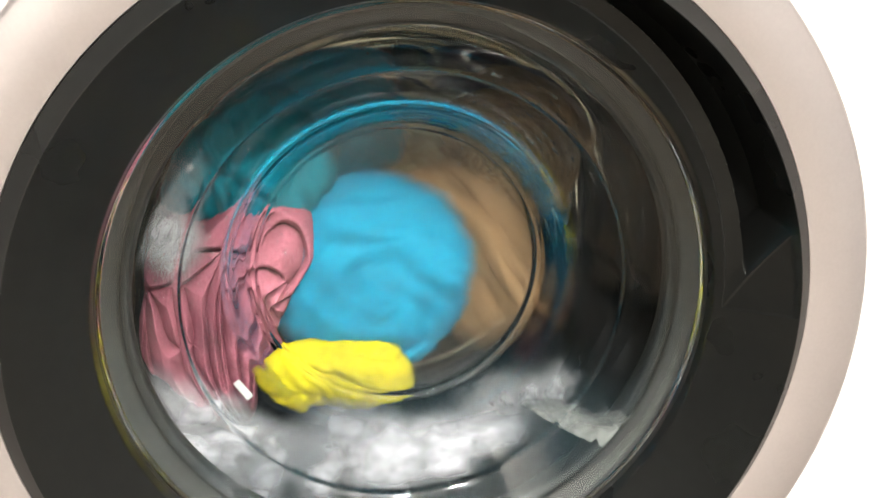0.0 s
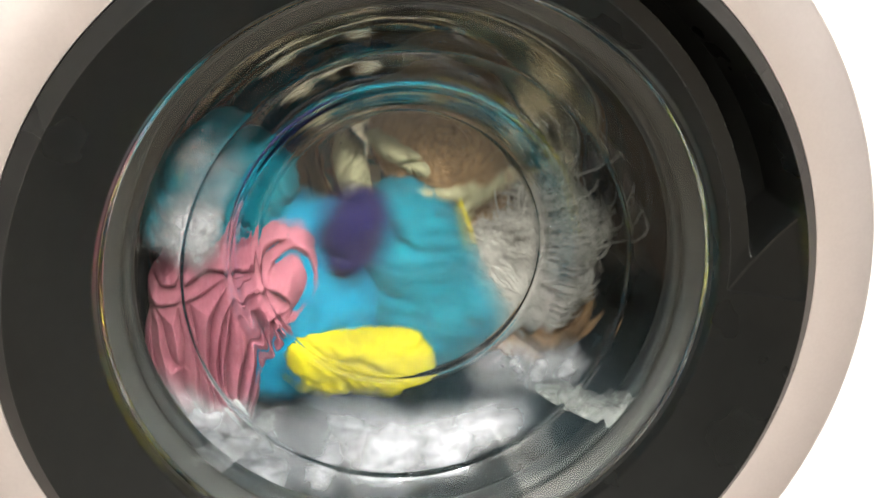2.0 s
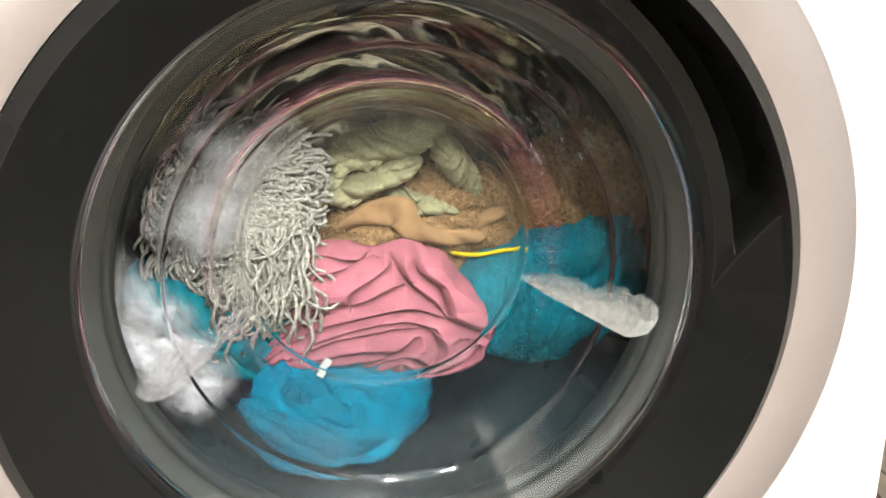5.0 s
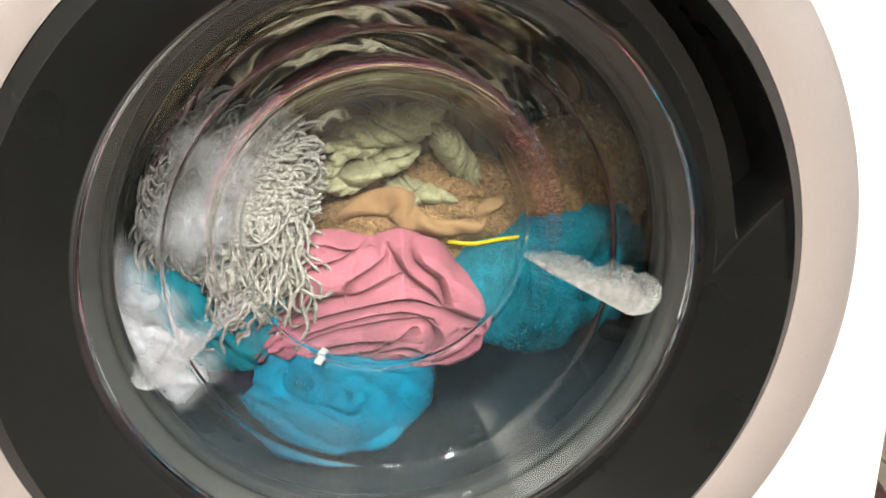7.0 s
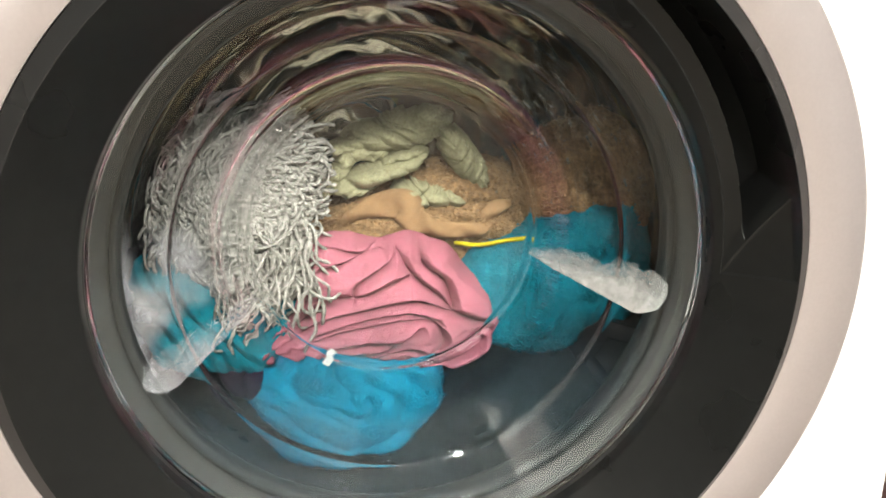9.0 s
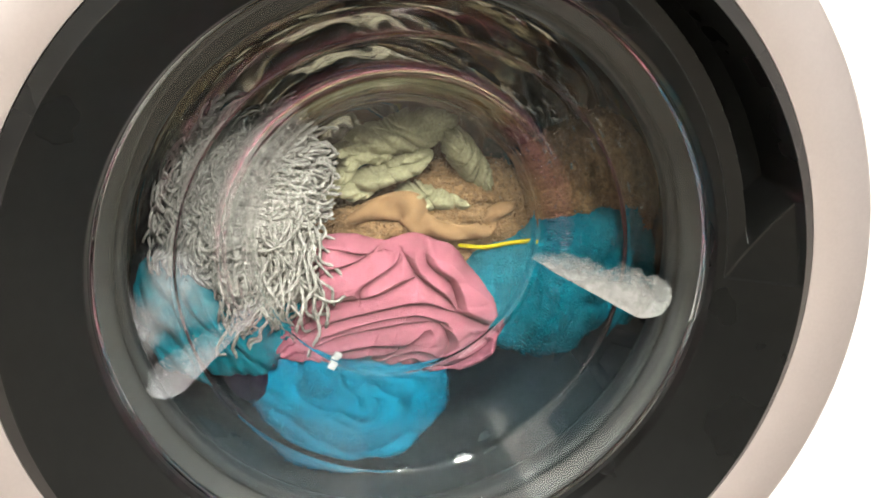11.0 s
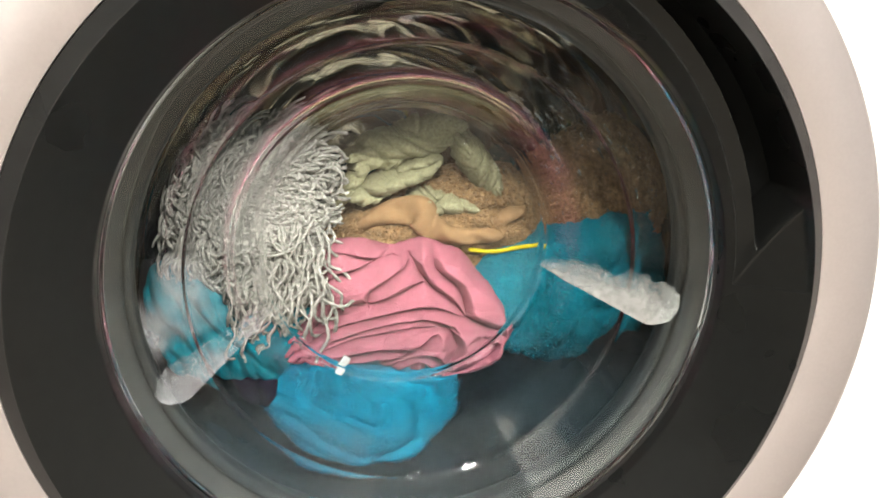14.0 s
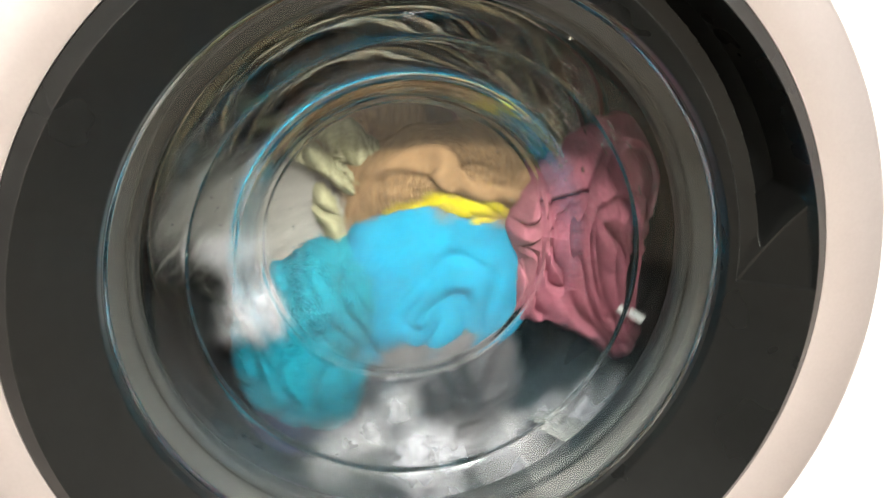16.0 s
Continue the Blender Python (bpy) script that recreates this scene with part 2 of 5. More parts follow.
def room():
    x0, x1, y0, y1, h = -0.85, 1.15, -3.58, 0.62, 2.40
    xa, ya = -1.70, -1.12
    # unseen return and alcove walls are added to keep the bowl's reflection dark
    for name, b in (("wall_back", (xa - 0.1, x1 + 0.1, y1, y1 + 0.1, 0, h)), ("wall_front", (x0 - 0.1, x1 + 0.1, y0 - 0.1, y0, 0, h)), ("wall_left", (x0 - 0.1, x0, y0, ya, 0, h)),
                    ("shade_wall_return", (xa, x0 - 0.1, ya - 0.1, ya, 0, h)), ("shade_wall_alcove", (xa - 0.1, xa, ya - 0.1, y1, 0, h)), ("wall_right", (x1, x1 + 0.1, y0, y1, 0, h))):
        # these two unseen walls serve as white reflectors for the door trim
        bounce_wall = name in ("wall_left", "wall_front")
        tagged(part(name, box(*b), BOUNCE_WHITE if bounce_wall else WALL_MAT), "unseen white wall added to brighten the silver trim's reflection" if bounce_wall else "grey painted plaster wall added round the laundry room", "wall", kind="structure")
    tagged(part("ceiling", box(xa - 0.1, x1 + 0.1, y0 - 0.1, y1 + 0.1, h, h + 0.1), CEIL_MAT), "plain grey painted ceiling", "ceiling", kind="structure")
    fl = tagged(part("floor", box(xa - 0.1, x1 + 0.1, y0 - 0.1, y1 + 0.1, -0.1, -0.004), GROUT), "brown ceramic tile floor", "floor", kind="structure")
    base = box(0.002, 0.298, 0.002, 0.298, -0.006, 0.0, 0.0015, 1)
    first = part("tile", base, TILE_MAT, fl)
    first.location = (x0, y0, 0)
    for i in range(-3, 7):
        for j in range(14):
            if (i or j) and (i >= 0 or j > 7):
                t = new("tile", first.data)
                t.parent, t.location = fl, (x0 + i * 0.3, y0 + j * 0.3, 0)
    lamp = thing("ceiling_light", "white ceiling batten light with two lamps", "ceiling light", (0.08, -2.45, 2.40))
    part("case", box(-0.72, 0.72, -0.09, 0.09, -0.04, 0.0, 0.008), LAMP_CASE, lamp)
    hose = thing("drain_hose", "dark brown corrugated drain hose lying beside the machine", "hose", (0.40, 0.18, 0))
    verts, faces = [], []
    n, k = 90, 12
    for i in range(n):
        u = i / (n - 1)
        c = Vector((0.05 * math.sin(3 * u), 0.45 * u - 0.3, 0.04 + 0.16 * u * u))
        r = 0.030 + 0.002 * math.sin(i * 2.1)
        for j in range(k):
            a = 2 * math.pi * j / k
            verts.append(c + Vector((r * math.cos(a), 0, r * math.sin(a))))
    for i in range(n - 1):
        for j in range(k):
            faces.append((i * k + j, i * k + (j + 1) % k, (i + 1) * k + (j + 1) % k, (i + 1) * k + j))
    mesh_part("tube", verts, faces, DARK_BROWN, hose)


# ---- washing machine ----


def smooth01(a, b, x):
    u = min(1.0, max(0.0, (x - a) / (b - a)))
    return u * u * (3 - 2 * u)


def lin01(a, b, x):
    return min(1.0, max(0.0, (x - a) / (b - a)))


def front_panel(parent):
    """Enamelled front with a round opening and rolled outer edges."""
    W, top, low, n = 0.2975, 0.40, -0.37, 240
    verts, faces = [], []
    rings = []
    for ring in range(6):
        idx = []
        for i in range(n):
            a = 2 * math.pi * i / n
            c, s = math.cos(a), math.sin(a)
            ext = min(W / abs(c) if abs(c) > 1e-6 else 9, (top / s) if s > 1e-6 else 9, (low / s) if s < -1e-6 else 9)
            f = [0, 0.5, 0.972, 0.99, 1.0, 1.0][ring]
            r = 0.224 + (ext - 0.224) * f
            y = [0, 0, 0, 0.0022, 0.008, 0.06][ring]
            idx.append(len(verts))
            verts.append((r * c, y, r * s))
        rings.append(idx)
    lip = []
    for i in range(n):
        a = 2 * math.pi * i / n
        lip.append(len(verts))
        verts.append((0.224 * math.cos(a), 0.03, 0.224 * math.sin(a)))
    rings.insert(0, lip)
    for p, q in zip(rings, rings[1:]):
        for i in range(n):
            faces.append((p[i], p[(i + 1) % n], q[(i + 1) % n], q[i]))
    return mesh_part("front_panel", verts, faces, ENAMEL, parent, "glossy white enamelled front panel", True, 35)


def recess(x, z, r):
    """Depth of the crescent-shaped grip recess in the door ring at a point of its face."""
    a = math.degrees(math.atan2(z, x))
    if a < -5 or a > 100:
        return 0.0
    inner = 0.1818 + 0.00001 * (a + 3) + 0.0000018 * (a + 3) ** 2
    if r < inner or r > 0.2092:
        return 0.0
    d = 0.0024 * lin01(inner, inner + 0.0010, r) + 0.003 * lin01(inner + 0.001, inner + 0.009, r)
    d += 0.030 * lin01(inner + 0.0085, inner + 0.0115, r)
    wall = 1 - lin01(0.2076, 0.2090, r)
    # the grip's lower end: a slanted triangular facet rising out of the pocket
    ax, az, bx, bz, cx, cz = 0.1815, -0.0101, 0.2072, -0.0059, 0.2024, 0.0416
    ux, uz = cx - ax, cz - az
    side = ((x - ax) * uz - (z - az) * ux) / math.hypot(ux, uz)
    low_edge = z - (az + (bz - az) * (x - ax) / (bx - ax))
    facet = 0.0022 * lin01(0.0, 0.0009, low_edge) + 0.0030 * lin01(0.0, 0.035, low_edge)
    if side > 0:
        d = facet - 0.0010 * (1 - lin01(0.0, 0.0012, side))
    else:
        d = facet - 0.0010 + (d - facet + 0.0010) * lin01(0.0, 0.005, -side)
    if low_edge < 0:
        d = 0.0
    return max(-0.001, d) * wall


def door_ring(parent):
    angles = [0.5 * i for i in range(-680, -6)] + [0.08 * i - 3 for i in range(250)] + [17 + 0.5 * i for i in range(6)]
    n = len(angles)
    radii = [0.1775, 0.1776, 0.1778, 0.1780, 0.1783] + [0.1786 + 0.0005 * i for i in range(58)] + [0.2076, 0.2083, 0.2090, 0.2094, 0.2100, 0.2125, 0.2150, 0.2172, 0.2184, 0.2190, 0.2192]
    verts, faces, k = [], [], len(radii)
    for i in range(n):
        a = radians(angles[i])
        c, s = math.cos(a), math.sin(a)
        for r in radii:
            y = -0.010
            y += 0.040 * (1 - lin01(0.1785, 0.2090, r))
            if r < 0.1785:
                y += 0.008 * lin01(0, 1, (0.1785 - r) / 0.0010) ** 2.0
            if r > 0.2094:
                u = lin01(0.2094, 0.2192, r)
                y += 0.0085 * u
            y += recess(r * c, r * s, r)
            verts.append((r * c, y, r * s))
    for i in range(n):
        for j in range(k - 1):
            faces.append((i * k + j, ((i + 1) % n) * k + j, ((i + 1) % n) * k + j + 1, i * k + j + 1))
    return mesh_part("door_ring", verts, faces, CHARCOAL, parent, "satin charcoal plastic door ring with a moulded grip recess", True, 28)


def washing_machine():
    m = thing("washing_machine", "white front-loading washing machine with a charcoal and silver porthole door", "washing machine", (0, 0, ZC))
    front_panel(m)
    part("side_panel", box(-0.2975, -0.2935, 0.061, 0.52, -0.42, 0.40), ENAMEL, m)
    part("side_panel", box(0.2935, 0.2975, 0.061, 0.52, -0.42, 0.40), ENAMEL, m)
    part("back_panel", box(-0.293, 0.293, 0.516, 0.52, -0.42, 0.40), ENAMEL, m)
    part("top_panel", box(-0.2995, 0.2995, -0.002, 0.522, 0.4005, 0.425, 0.006), ENAMEL, m)
    part("plinth", box(-0.2925, 0.2925, 0.012, 0.05, -0.43, -0.3705, 0.003), ENAMEL, m)
    for sx in (-0.25, 0.25):
        for y in (0.06, 0.46):
            part("foot", box(sx - 0.02, sx + 0.02, y - 0.02, y + 0.02, -0.45, -0.4202, 0.004), SEAL_BLACK, m)
    lathe("door_trim", [(0.2196, 0.030), (0.2196, 0.0010), (0.2200, -0.0008), (0.2212, -0.0014), (0.236, -0.0030), (0.2517, -0.0034), (0.2542, -0.0026), (0.2553, -0.0005), (0.2555, 0.002)], SILVER, m, 200, "satin silver plastic trim ring")
    d = new("door")
    d.parent = m
    d["label"] = "charcoal door with a deep clear glass bowl"
    door_ring(d)
    lathe("door_liner", [(0.219, 0.004), (0.2185, 0.050), (0.190, 0.050), (0.1816, 0.049)], CHARCOAL, d, 120)
    lathe("glass_seal", [(0.1816, 0.049), (0.1806, 0.0370), (0.1794, 0.0345), (0.1784, 0.0350), (0.1780, 0.0372), (0.1773, 0.0380), (0.1770, 0.0405), (0.1792, 0.049)], SEAL_BLACK, d, 200, "black double-lipped seal round the glass", True)
    # bowl of thick glass, open towards the room, with two moulded ridges
    inner = smooth_profile([(0.1760, 0.0400), (0.1695, 0.0415), (0.1630, 0.0465), (0.1555, 0.0545), (0.1415, 0.0675), (0.1384, 0.0702), (0.1376, 0.0732), (0.1350, 0.0766),
                            (0.1150, 0.0975), (0.1075, 0.1130), (0.1005, 0.1272), (0.0968, 0.1290), (0.0955, 0.1318), (0.0905, 0.1338), (0.060, 0.1385), (0.0, 0.1410)], 5)
    outer = smooth_profile([(0.0, 0.1475), (0.060, 0.1450), (0.0985, 0.1385), (0.1070, 0.1315), (0.1140, 0.1180), (0.1215, 0.1020), (0.1415, 0.0800), (0.1590, 0.0600), (0.1665, 0.0535), (0.1755, 0.0505), (0.1776, 0.0470)], 6)
    rim = smooth_profile([(0.1776, 0.0470), (0.1777, 0.0425), (0.1772, 0.0405), (0.1760, 0.0400)], 4)
    g = lathe("glass_bowl", inner + outer[:-1] + rim[:-1], GLASS, d, 360, "thick clear glass porthole bowl", True, 80)
    g.visible_shadow = False
    rng = np.random.RandomState(12)
    spots, sizes = [], []
    for i in range(340):
        a, k = rng.uniform(0.1, 3.04), rng.randint(8, len(outer) - 20)
        r, y = outer[k] + (outer[k + 1] - outer[k]) * rng.uniform()
        spots.append((r * math.cos(a), y + 0.0006, r * math.sin(a)))
        sizes.append(rng.uniform(0.0003, 0.0009))
    for i in range(70):
        a, k = rng.normal(0.72, 0.22), rng.randint(18, len(outer) - 22)
        r, y = outer[k] + (outer[k + 1] - outer[k]) * rng.uniform()
        for j in range(rng.randint(2, 6)):
            b = a + 0.012 * j
            spots.append((r * math.cos(b), y + 0.0012, r * math.sin(b)))
            sizes.append(rng.uniform(0.0005, 0.0011))
    v, f = bubbles(np.array(spots), np.array(sizes))
    drops = tagged(mesh_part("water_drops", v, f, GLASS, d, "clear water drops on the glass"), kind="stuff")
    drops.visible_shadow = False
    lathe("gasket", smooth_profile([(0.184, 0.0510), (0.180, 0.0530), (0.1740, 0.058), (0.1730, 0.062), (0.178, 0.064), (0.176, 0.069), (0.170, 0.073), (0.172, 0.088), (0.190, 0.095), (0.222, 0.096)], 5), RUBBER, m, 300, "grey rubber door gasket")
    # drum
    dr = new("drum")
    dr.parent = m
    dr["label"] = "ribbed stainless steel drum"
    prof = [(0.185, 0.100), (0.2, 0.097), (0.222, 0.100), (0.236, 0.112), (0.240, 0.130), (0.240, 0.19), (0.240, 0.26), (0.240, 0.33), (0.240, 0.40), (0.232, 0.424), (0.205, 0.430), (0.180, 0.428), (0.150, 0.426), (0.128, 0.424), (0.112, 0.412), (0.085, 0.408), (0.060, 0.414), (0.045, 0.424), (0.020, 0.420), (0.0, 0.418)]
    shell = lathe("drum_shell", smooth_profile(prof, 8), STEEL, dr, 200)
    for v in shell.data.vertices:
        # pressed dimples and dents in the sheet
        c = v.co
        d = 0.0045 * noise.noise(c * 22) + 0.0022 * noise.noise(c * 47 + Vector((7, 0, 0)))
        inward = Vector((-c.x, -0.12 if c.y > 0.36 else 0.0, -c.z)).normalized()
        v.co = c + inward * d * lin01(0.13, 0.17, c.y)
    for i in range(3):
        a = math.radians(60 + 120 * i)
        bm = bmesh.new()
        bmesh.ops.create_cube(bm, size=1.0)
        for v in bm.verts:
            t = 0.45 if v.co.z > 0 else 1.0
            v.co = (v.co.x * 0.07 * t, 0.265 + v.co.y * 0.25 * (0.8 if v.co.z > 0 else 1), -0.212 + v.co.z * 0.052)
        bmesh.ops.bevel(bm, geom=bm.edges[:], offset=0.010, segments=3, affect="EDGES")
        bmesh.ops.rotate(bm, verts=bm.verts[:], cent=(0, 0, 0), matrix=Matrix.Rotation(a, 3, "Y"))
        part("lifter", bm, LIFTER_GREY, dr, "rounded dark drum lifter", True)
    return m, dr


# ---- washing ----


def closed_curve(radii, phi):
    n = len(radii)
    s = (phi / (2 * math.pi) * n) % n
    i, u = int(s), s - int(s)
    p0, p1, p2, p3 = (radii[(i + k) % n] for k in (-1, 0, 1, 2))
    return 0.5 * (2 * p1 + (p2 - p0) * u + (2 * p0 - 5 * p1 + 4 * p2 - p3) * u * u + (3 * p1 - p0 - 3 * p2 + p3) * u ** 3)


def fold_height(x, z, seed, folds, crease):
    """Soft rolls with creased valleys; folds = list of (kind, strength, waves, a, b, warp)."""
    h = 0.0
    for i, (kind, amp, freq, a, b, warp) in enumerate(folds):
        o = Vector((seed * 3.7 + i * 9.1, 2.3, 0))
        p = Vector((x, z, 0))
        w = noise.noise(p * 15 + o) * warp + noise.noise(p * 36 + o) * warp * 0.45
        if kind == "swirl":
            dx, dz = x - a, (z - b) * 1.35
            s = math.hypot(dx, dz) * freq + 0.9 * math.atan2(dz, dx) + w
        elif kind == "fan":
            s = math.atan2(z - b, x - a) * freq + w
            amp *= min(1.0, math.hypot(x - a, z - b) / 0.07)
        else:
            s = (x * math.cos(radians(a)) + z * math.sin(radians(a))) * freq + b + w
        fade = 0.25 + 0.75 * min(1, max(0, 0.5 + 1.5 * noise.noise(p * 21 + o + Vector((0, 0, 5)))))
        h += amp * fade * (abs(math.sin(s)) ** crease)
    return h


def crease_depth(xs, zs, lines):
    """Rolls of cloth between creases: 0 in a crease, 1 on a roll's back; lines = (width, points) with the upper lip overhanging."""
    best = np.ones(len(xs))
    p = np.stack([xs, zs], 1)
    for width, pts in lines:
        c = np.array(smooth_profile(pts, 6))[:, :2]
        near, side = np.full(len(p), 9.0), np.ones(len(p))
        for a, b in zip(c, c[1:]):
            d = b - a
            u = np.clip(((p - a) @ d) / (d @ d), 0, 1)
            off = p - (a + u[:, None] * d)
            dist = np.hypot(off[:, 0], off[:, 1])
            cross = d[0] * off[:, 1] - d[1] * off[:, 0]
            take = dist < near
            near, side = np.where(take, dist, near), np.where(take, np.where(cross > 0, 0.55, 1.25), side)
        best = np.minimum(best, np.clip(near / (width * side), 0, 1) ** 0.5)
    return best


def cloth(name, label, radii, front, back, folds, seed, mat, category="towel", **shape):
    """A wet crumpled cloth: local x right, z up, its front towards -y."""
    ob = thing(name, label, category)
    cloth_piece(ob, radii, front, back, folds, seed, mat, **shape)
    return ob


def cloth_piece(ob, radii, front, back, folds, seed, mat, ragged=0.0, nphi=150, nu=46, flat=2.2, crease=0.55, lines=(), roll=0.0):
    """One crumpled lump of a cloth."""
    verts, faces = [], []
    rim = []
    for i in range(nphi):
        phi = 2 * math.pi * i / nphi
        r = closed_curve(radii, phi)
        c, s = math.cos(phi), math.sin(phi)
        r *= 1 + 0.07 * noise.noise(Vector((c * 2.6, s * 2.6, seed * 5.1))) + ragged * noise.noise(Vector((c * 11, s * 11, seed * 2.1)))
        rim.append((r, c, s))
    for j in range(nu + 1):
        u = (j / nu)
        for r, c, s in rim:
            x, z = r * u * c, r * u * s
            y = -front * max(0.0, 1 - u ** flat) ** 0.5
            edge = min(1.0, 0.25 + (1 - u) * 6)
            f = fold_height(x, z, seed, folds, crease)
            y -= f * edge
            k = 1 + 0.6 * f * edge
            verts.append((x * k, y, z * k))
    if lines:
        v = np.array(verts)
        depth = crease_depth(v[:, 0], v[:, 2], lines)
        fade = np.clip(0.15 + (1 - np.repeat(np.arange(nu + 1) / nu, nphi)) * 7, 0, 1)
        v[:, 1] -= roll * depth * fade
        verts = v.tolist()
    nb = 9
    for j in range(1, nb + 1):
        u = 1 - j / nb
        for r, c, s in rim:
            verts.append((r * u * c, back * max(0.0, 1 - u ** flat) ** 0.5, r * u * s))
    for j in range(nu + nb):
        for i in range(nphi):
            a, b = j * nphi + i, j * nphi + (i + 1) % nphi
            faces.append((a, b, b + nphi, a + nphi))
    body = mesh_part("folded_cloth", verts, faces, mat, ob)
    bm = bmesh.new()
    bm.from_mesh(body.data)
    bmesh.ops.remove_doubles(bm, verts=bm.verts[:], dist=1e-6)
    bmesh.ops.recalc_face_normals(bm, faces=bm.faces[:])
    bm.to_mesh(body.data)
    bm.free()
    return body


def terry_loops(ob, count, size, seed):
    """Loose loops of pile standing out of a towel's front."""
    body = [c for c in ob.children if c.name.startswith("folded_cloth")][0]
    co = np.empty(len(body.data.vertices) * 3)
    no = np.empty(len(body.data.vertices) * 3)
    body.data.vertices.foreach_get("co", co)
    body.data.vertices.foreach_get("normal", no)
    co, no = co.reshape(-1, 3), no.reshape(-1, 3)
    rng = np.random.RandomState(seed)
    front = np.where(no[:, 1] < 0.3)[0]
    area = np.hypot(co[front, 0], co[front, 2]) + 1e-4
    pick = rng.choice(front, count, p=area / area.sum())
    pts = co[pick] + no[pick] * rng.uniform(0, size * 1.4, (count, 1)) + rng.normal(size=(count, 3)) * (0.0011, 0.0003, 0.0011)
    v, f = bubbles(pts, rng.uniform(size * 0.6, size * 1.3, count))
    tagged(mesh_part("terry_loops", v, f, body.data.materials[0], ob), kind="stuff")


def strand(verts, faces, points, radius, k=5, fuzz=0.0):
    base = len(verts)
    n = len(points)
    for i, p in enumerate(points):
        t = (points[min(i + 1, n - 1)] - points[max(i - 1, 0)]).normalized()
        s = t.cross(Vector((0.3, 1, 0.1))).normalized()
        q = t.cross(s)
        r = radius * (1 + fuzz * math.sin(i * 2.4 + base)) * (0.6 if i in (0, n - 1) else 1)
        for j in range(k):
            a = 2 * math.pi * j / k
            verts.append(p + s * (r * math.cos(a)) + q * (r * math.sin(a)))
    for i in range(n - 1):
        for j in range(k):
            faces.append((base + i * k + j, base + i * k + (j + 1) % k, base + (i + 1) * k + (j + 1) % k, base + (i + 1) * k + j))


def hem(ob, points, radius, mat, name="hem", label=""):
    """A rolled edge along a few points."""
    pts = [Vector(p) for p in smooth_profile(points, 8)]
    verts, faces = [], []
    strand(verts, faces, pts, radius, 8)
    return mesh_part(name, verts, faces, mat, ob, label)


def ribbon(ob, points, widths, mat, name, label):
    """A flat woven border that waves in and out, as wide as the widths say."""
    line = smooth_profile([(*p, w) for p, w in zip(points, widths)], 8)
    verts, faces, n, m = [], [], len(line), 9
    for i, (x, y, z, w) in enumerate(line):
        a, b = line[max(i - 1, 0)], line[min(i + 1, n - 1)]
        t = Vector((b[0] - a[0], 0, b[2] - a[2])).normalized()
        out = Vector((-t.z, 0, t.x))
        for j in range(m):
            u = 2 * j / (m - 1) - 1
            verts.append(Vector((x, y, z)) + out * (w * u) + Vector((0, -0.0035 * (1 - u * u) + 0.0022 * math.sin(i * 0.5 + 2 * u), 0)))
    for i in range(n - 1):
        for j in range(m - 1):
            q = i * m + j
            faces.append((q, q + 1, q + m + 1, q + m))
    strip = mesh_part(name, verts, faces, mat, ob, label)
    thick = strip.modifiers.new("thickness", "SOLIDIFY")
    thick.thickness, thick.offset = 0.0018, 0
    return strip


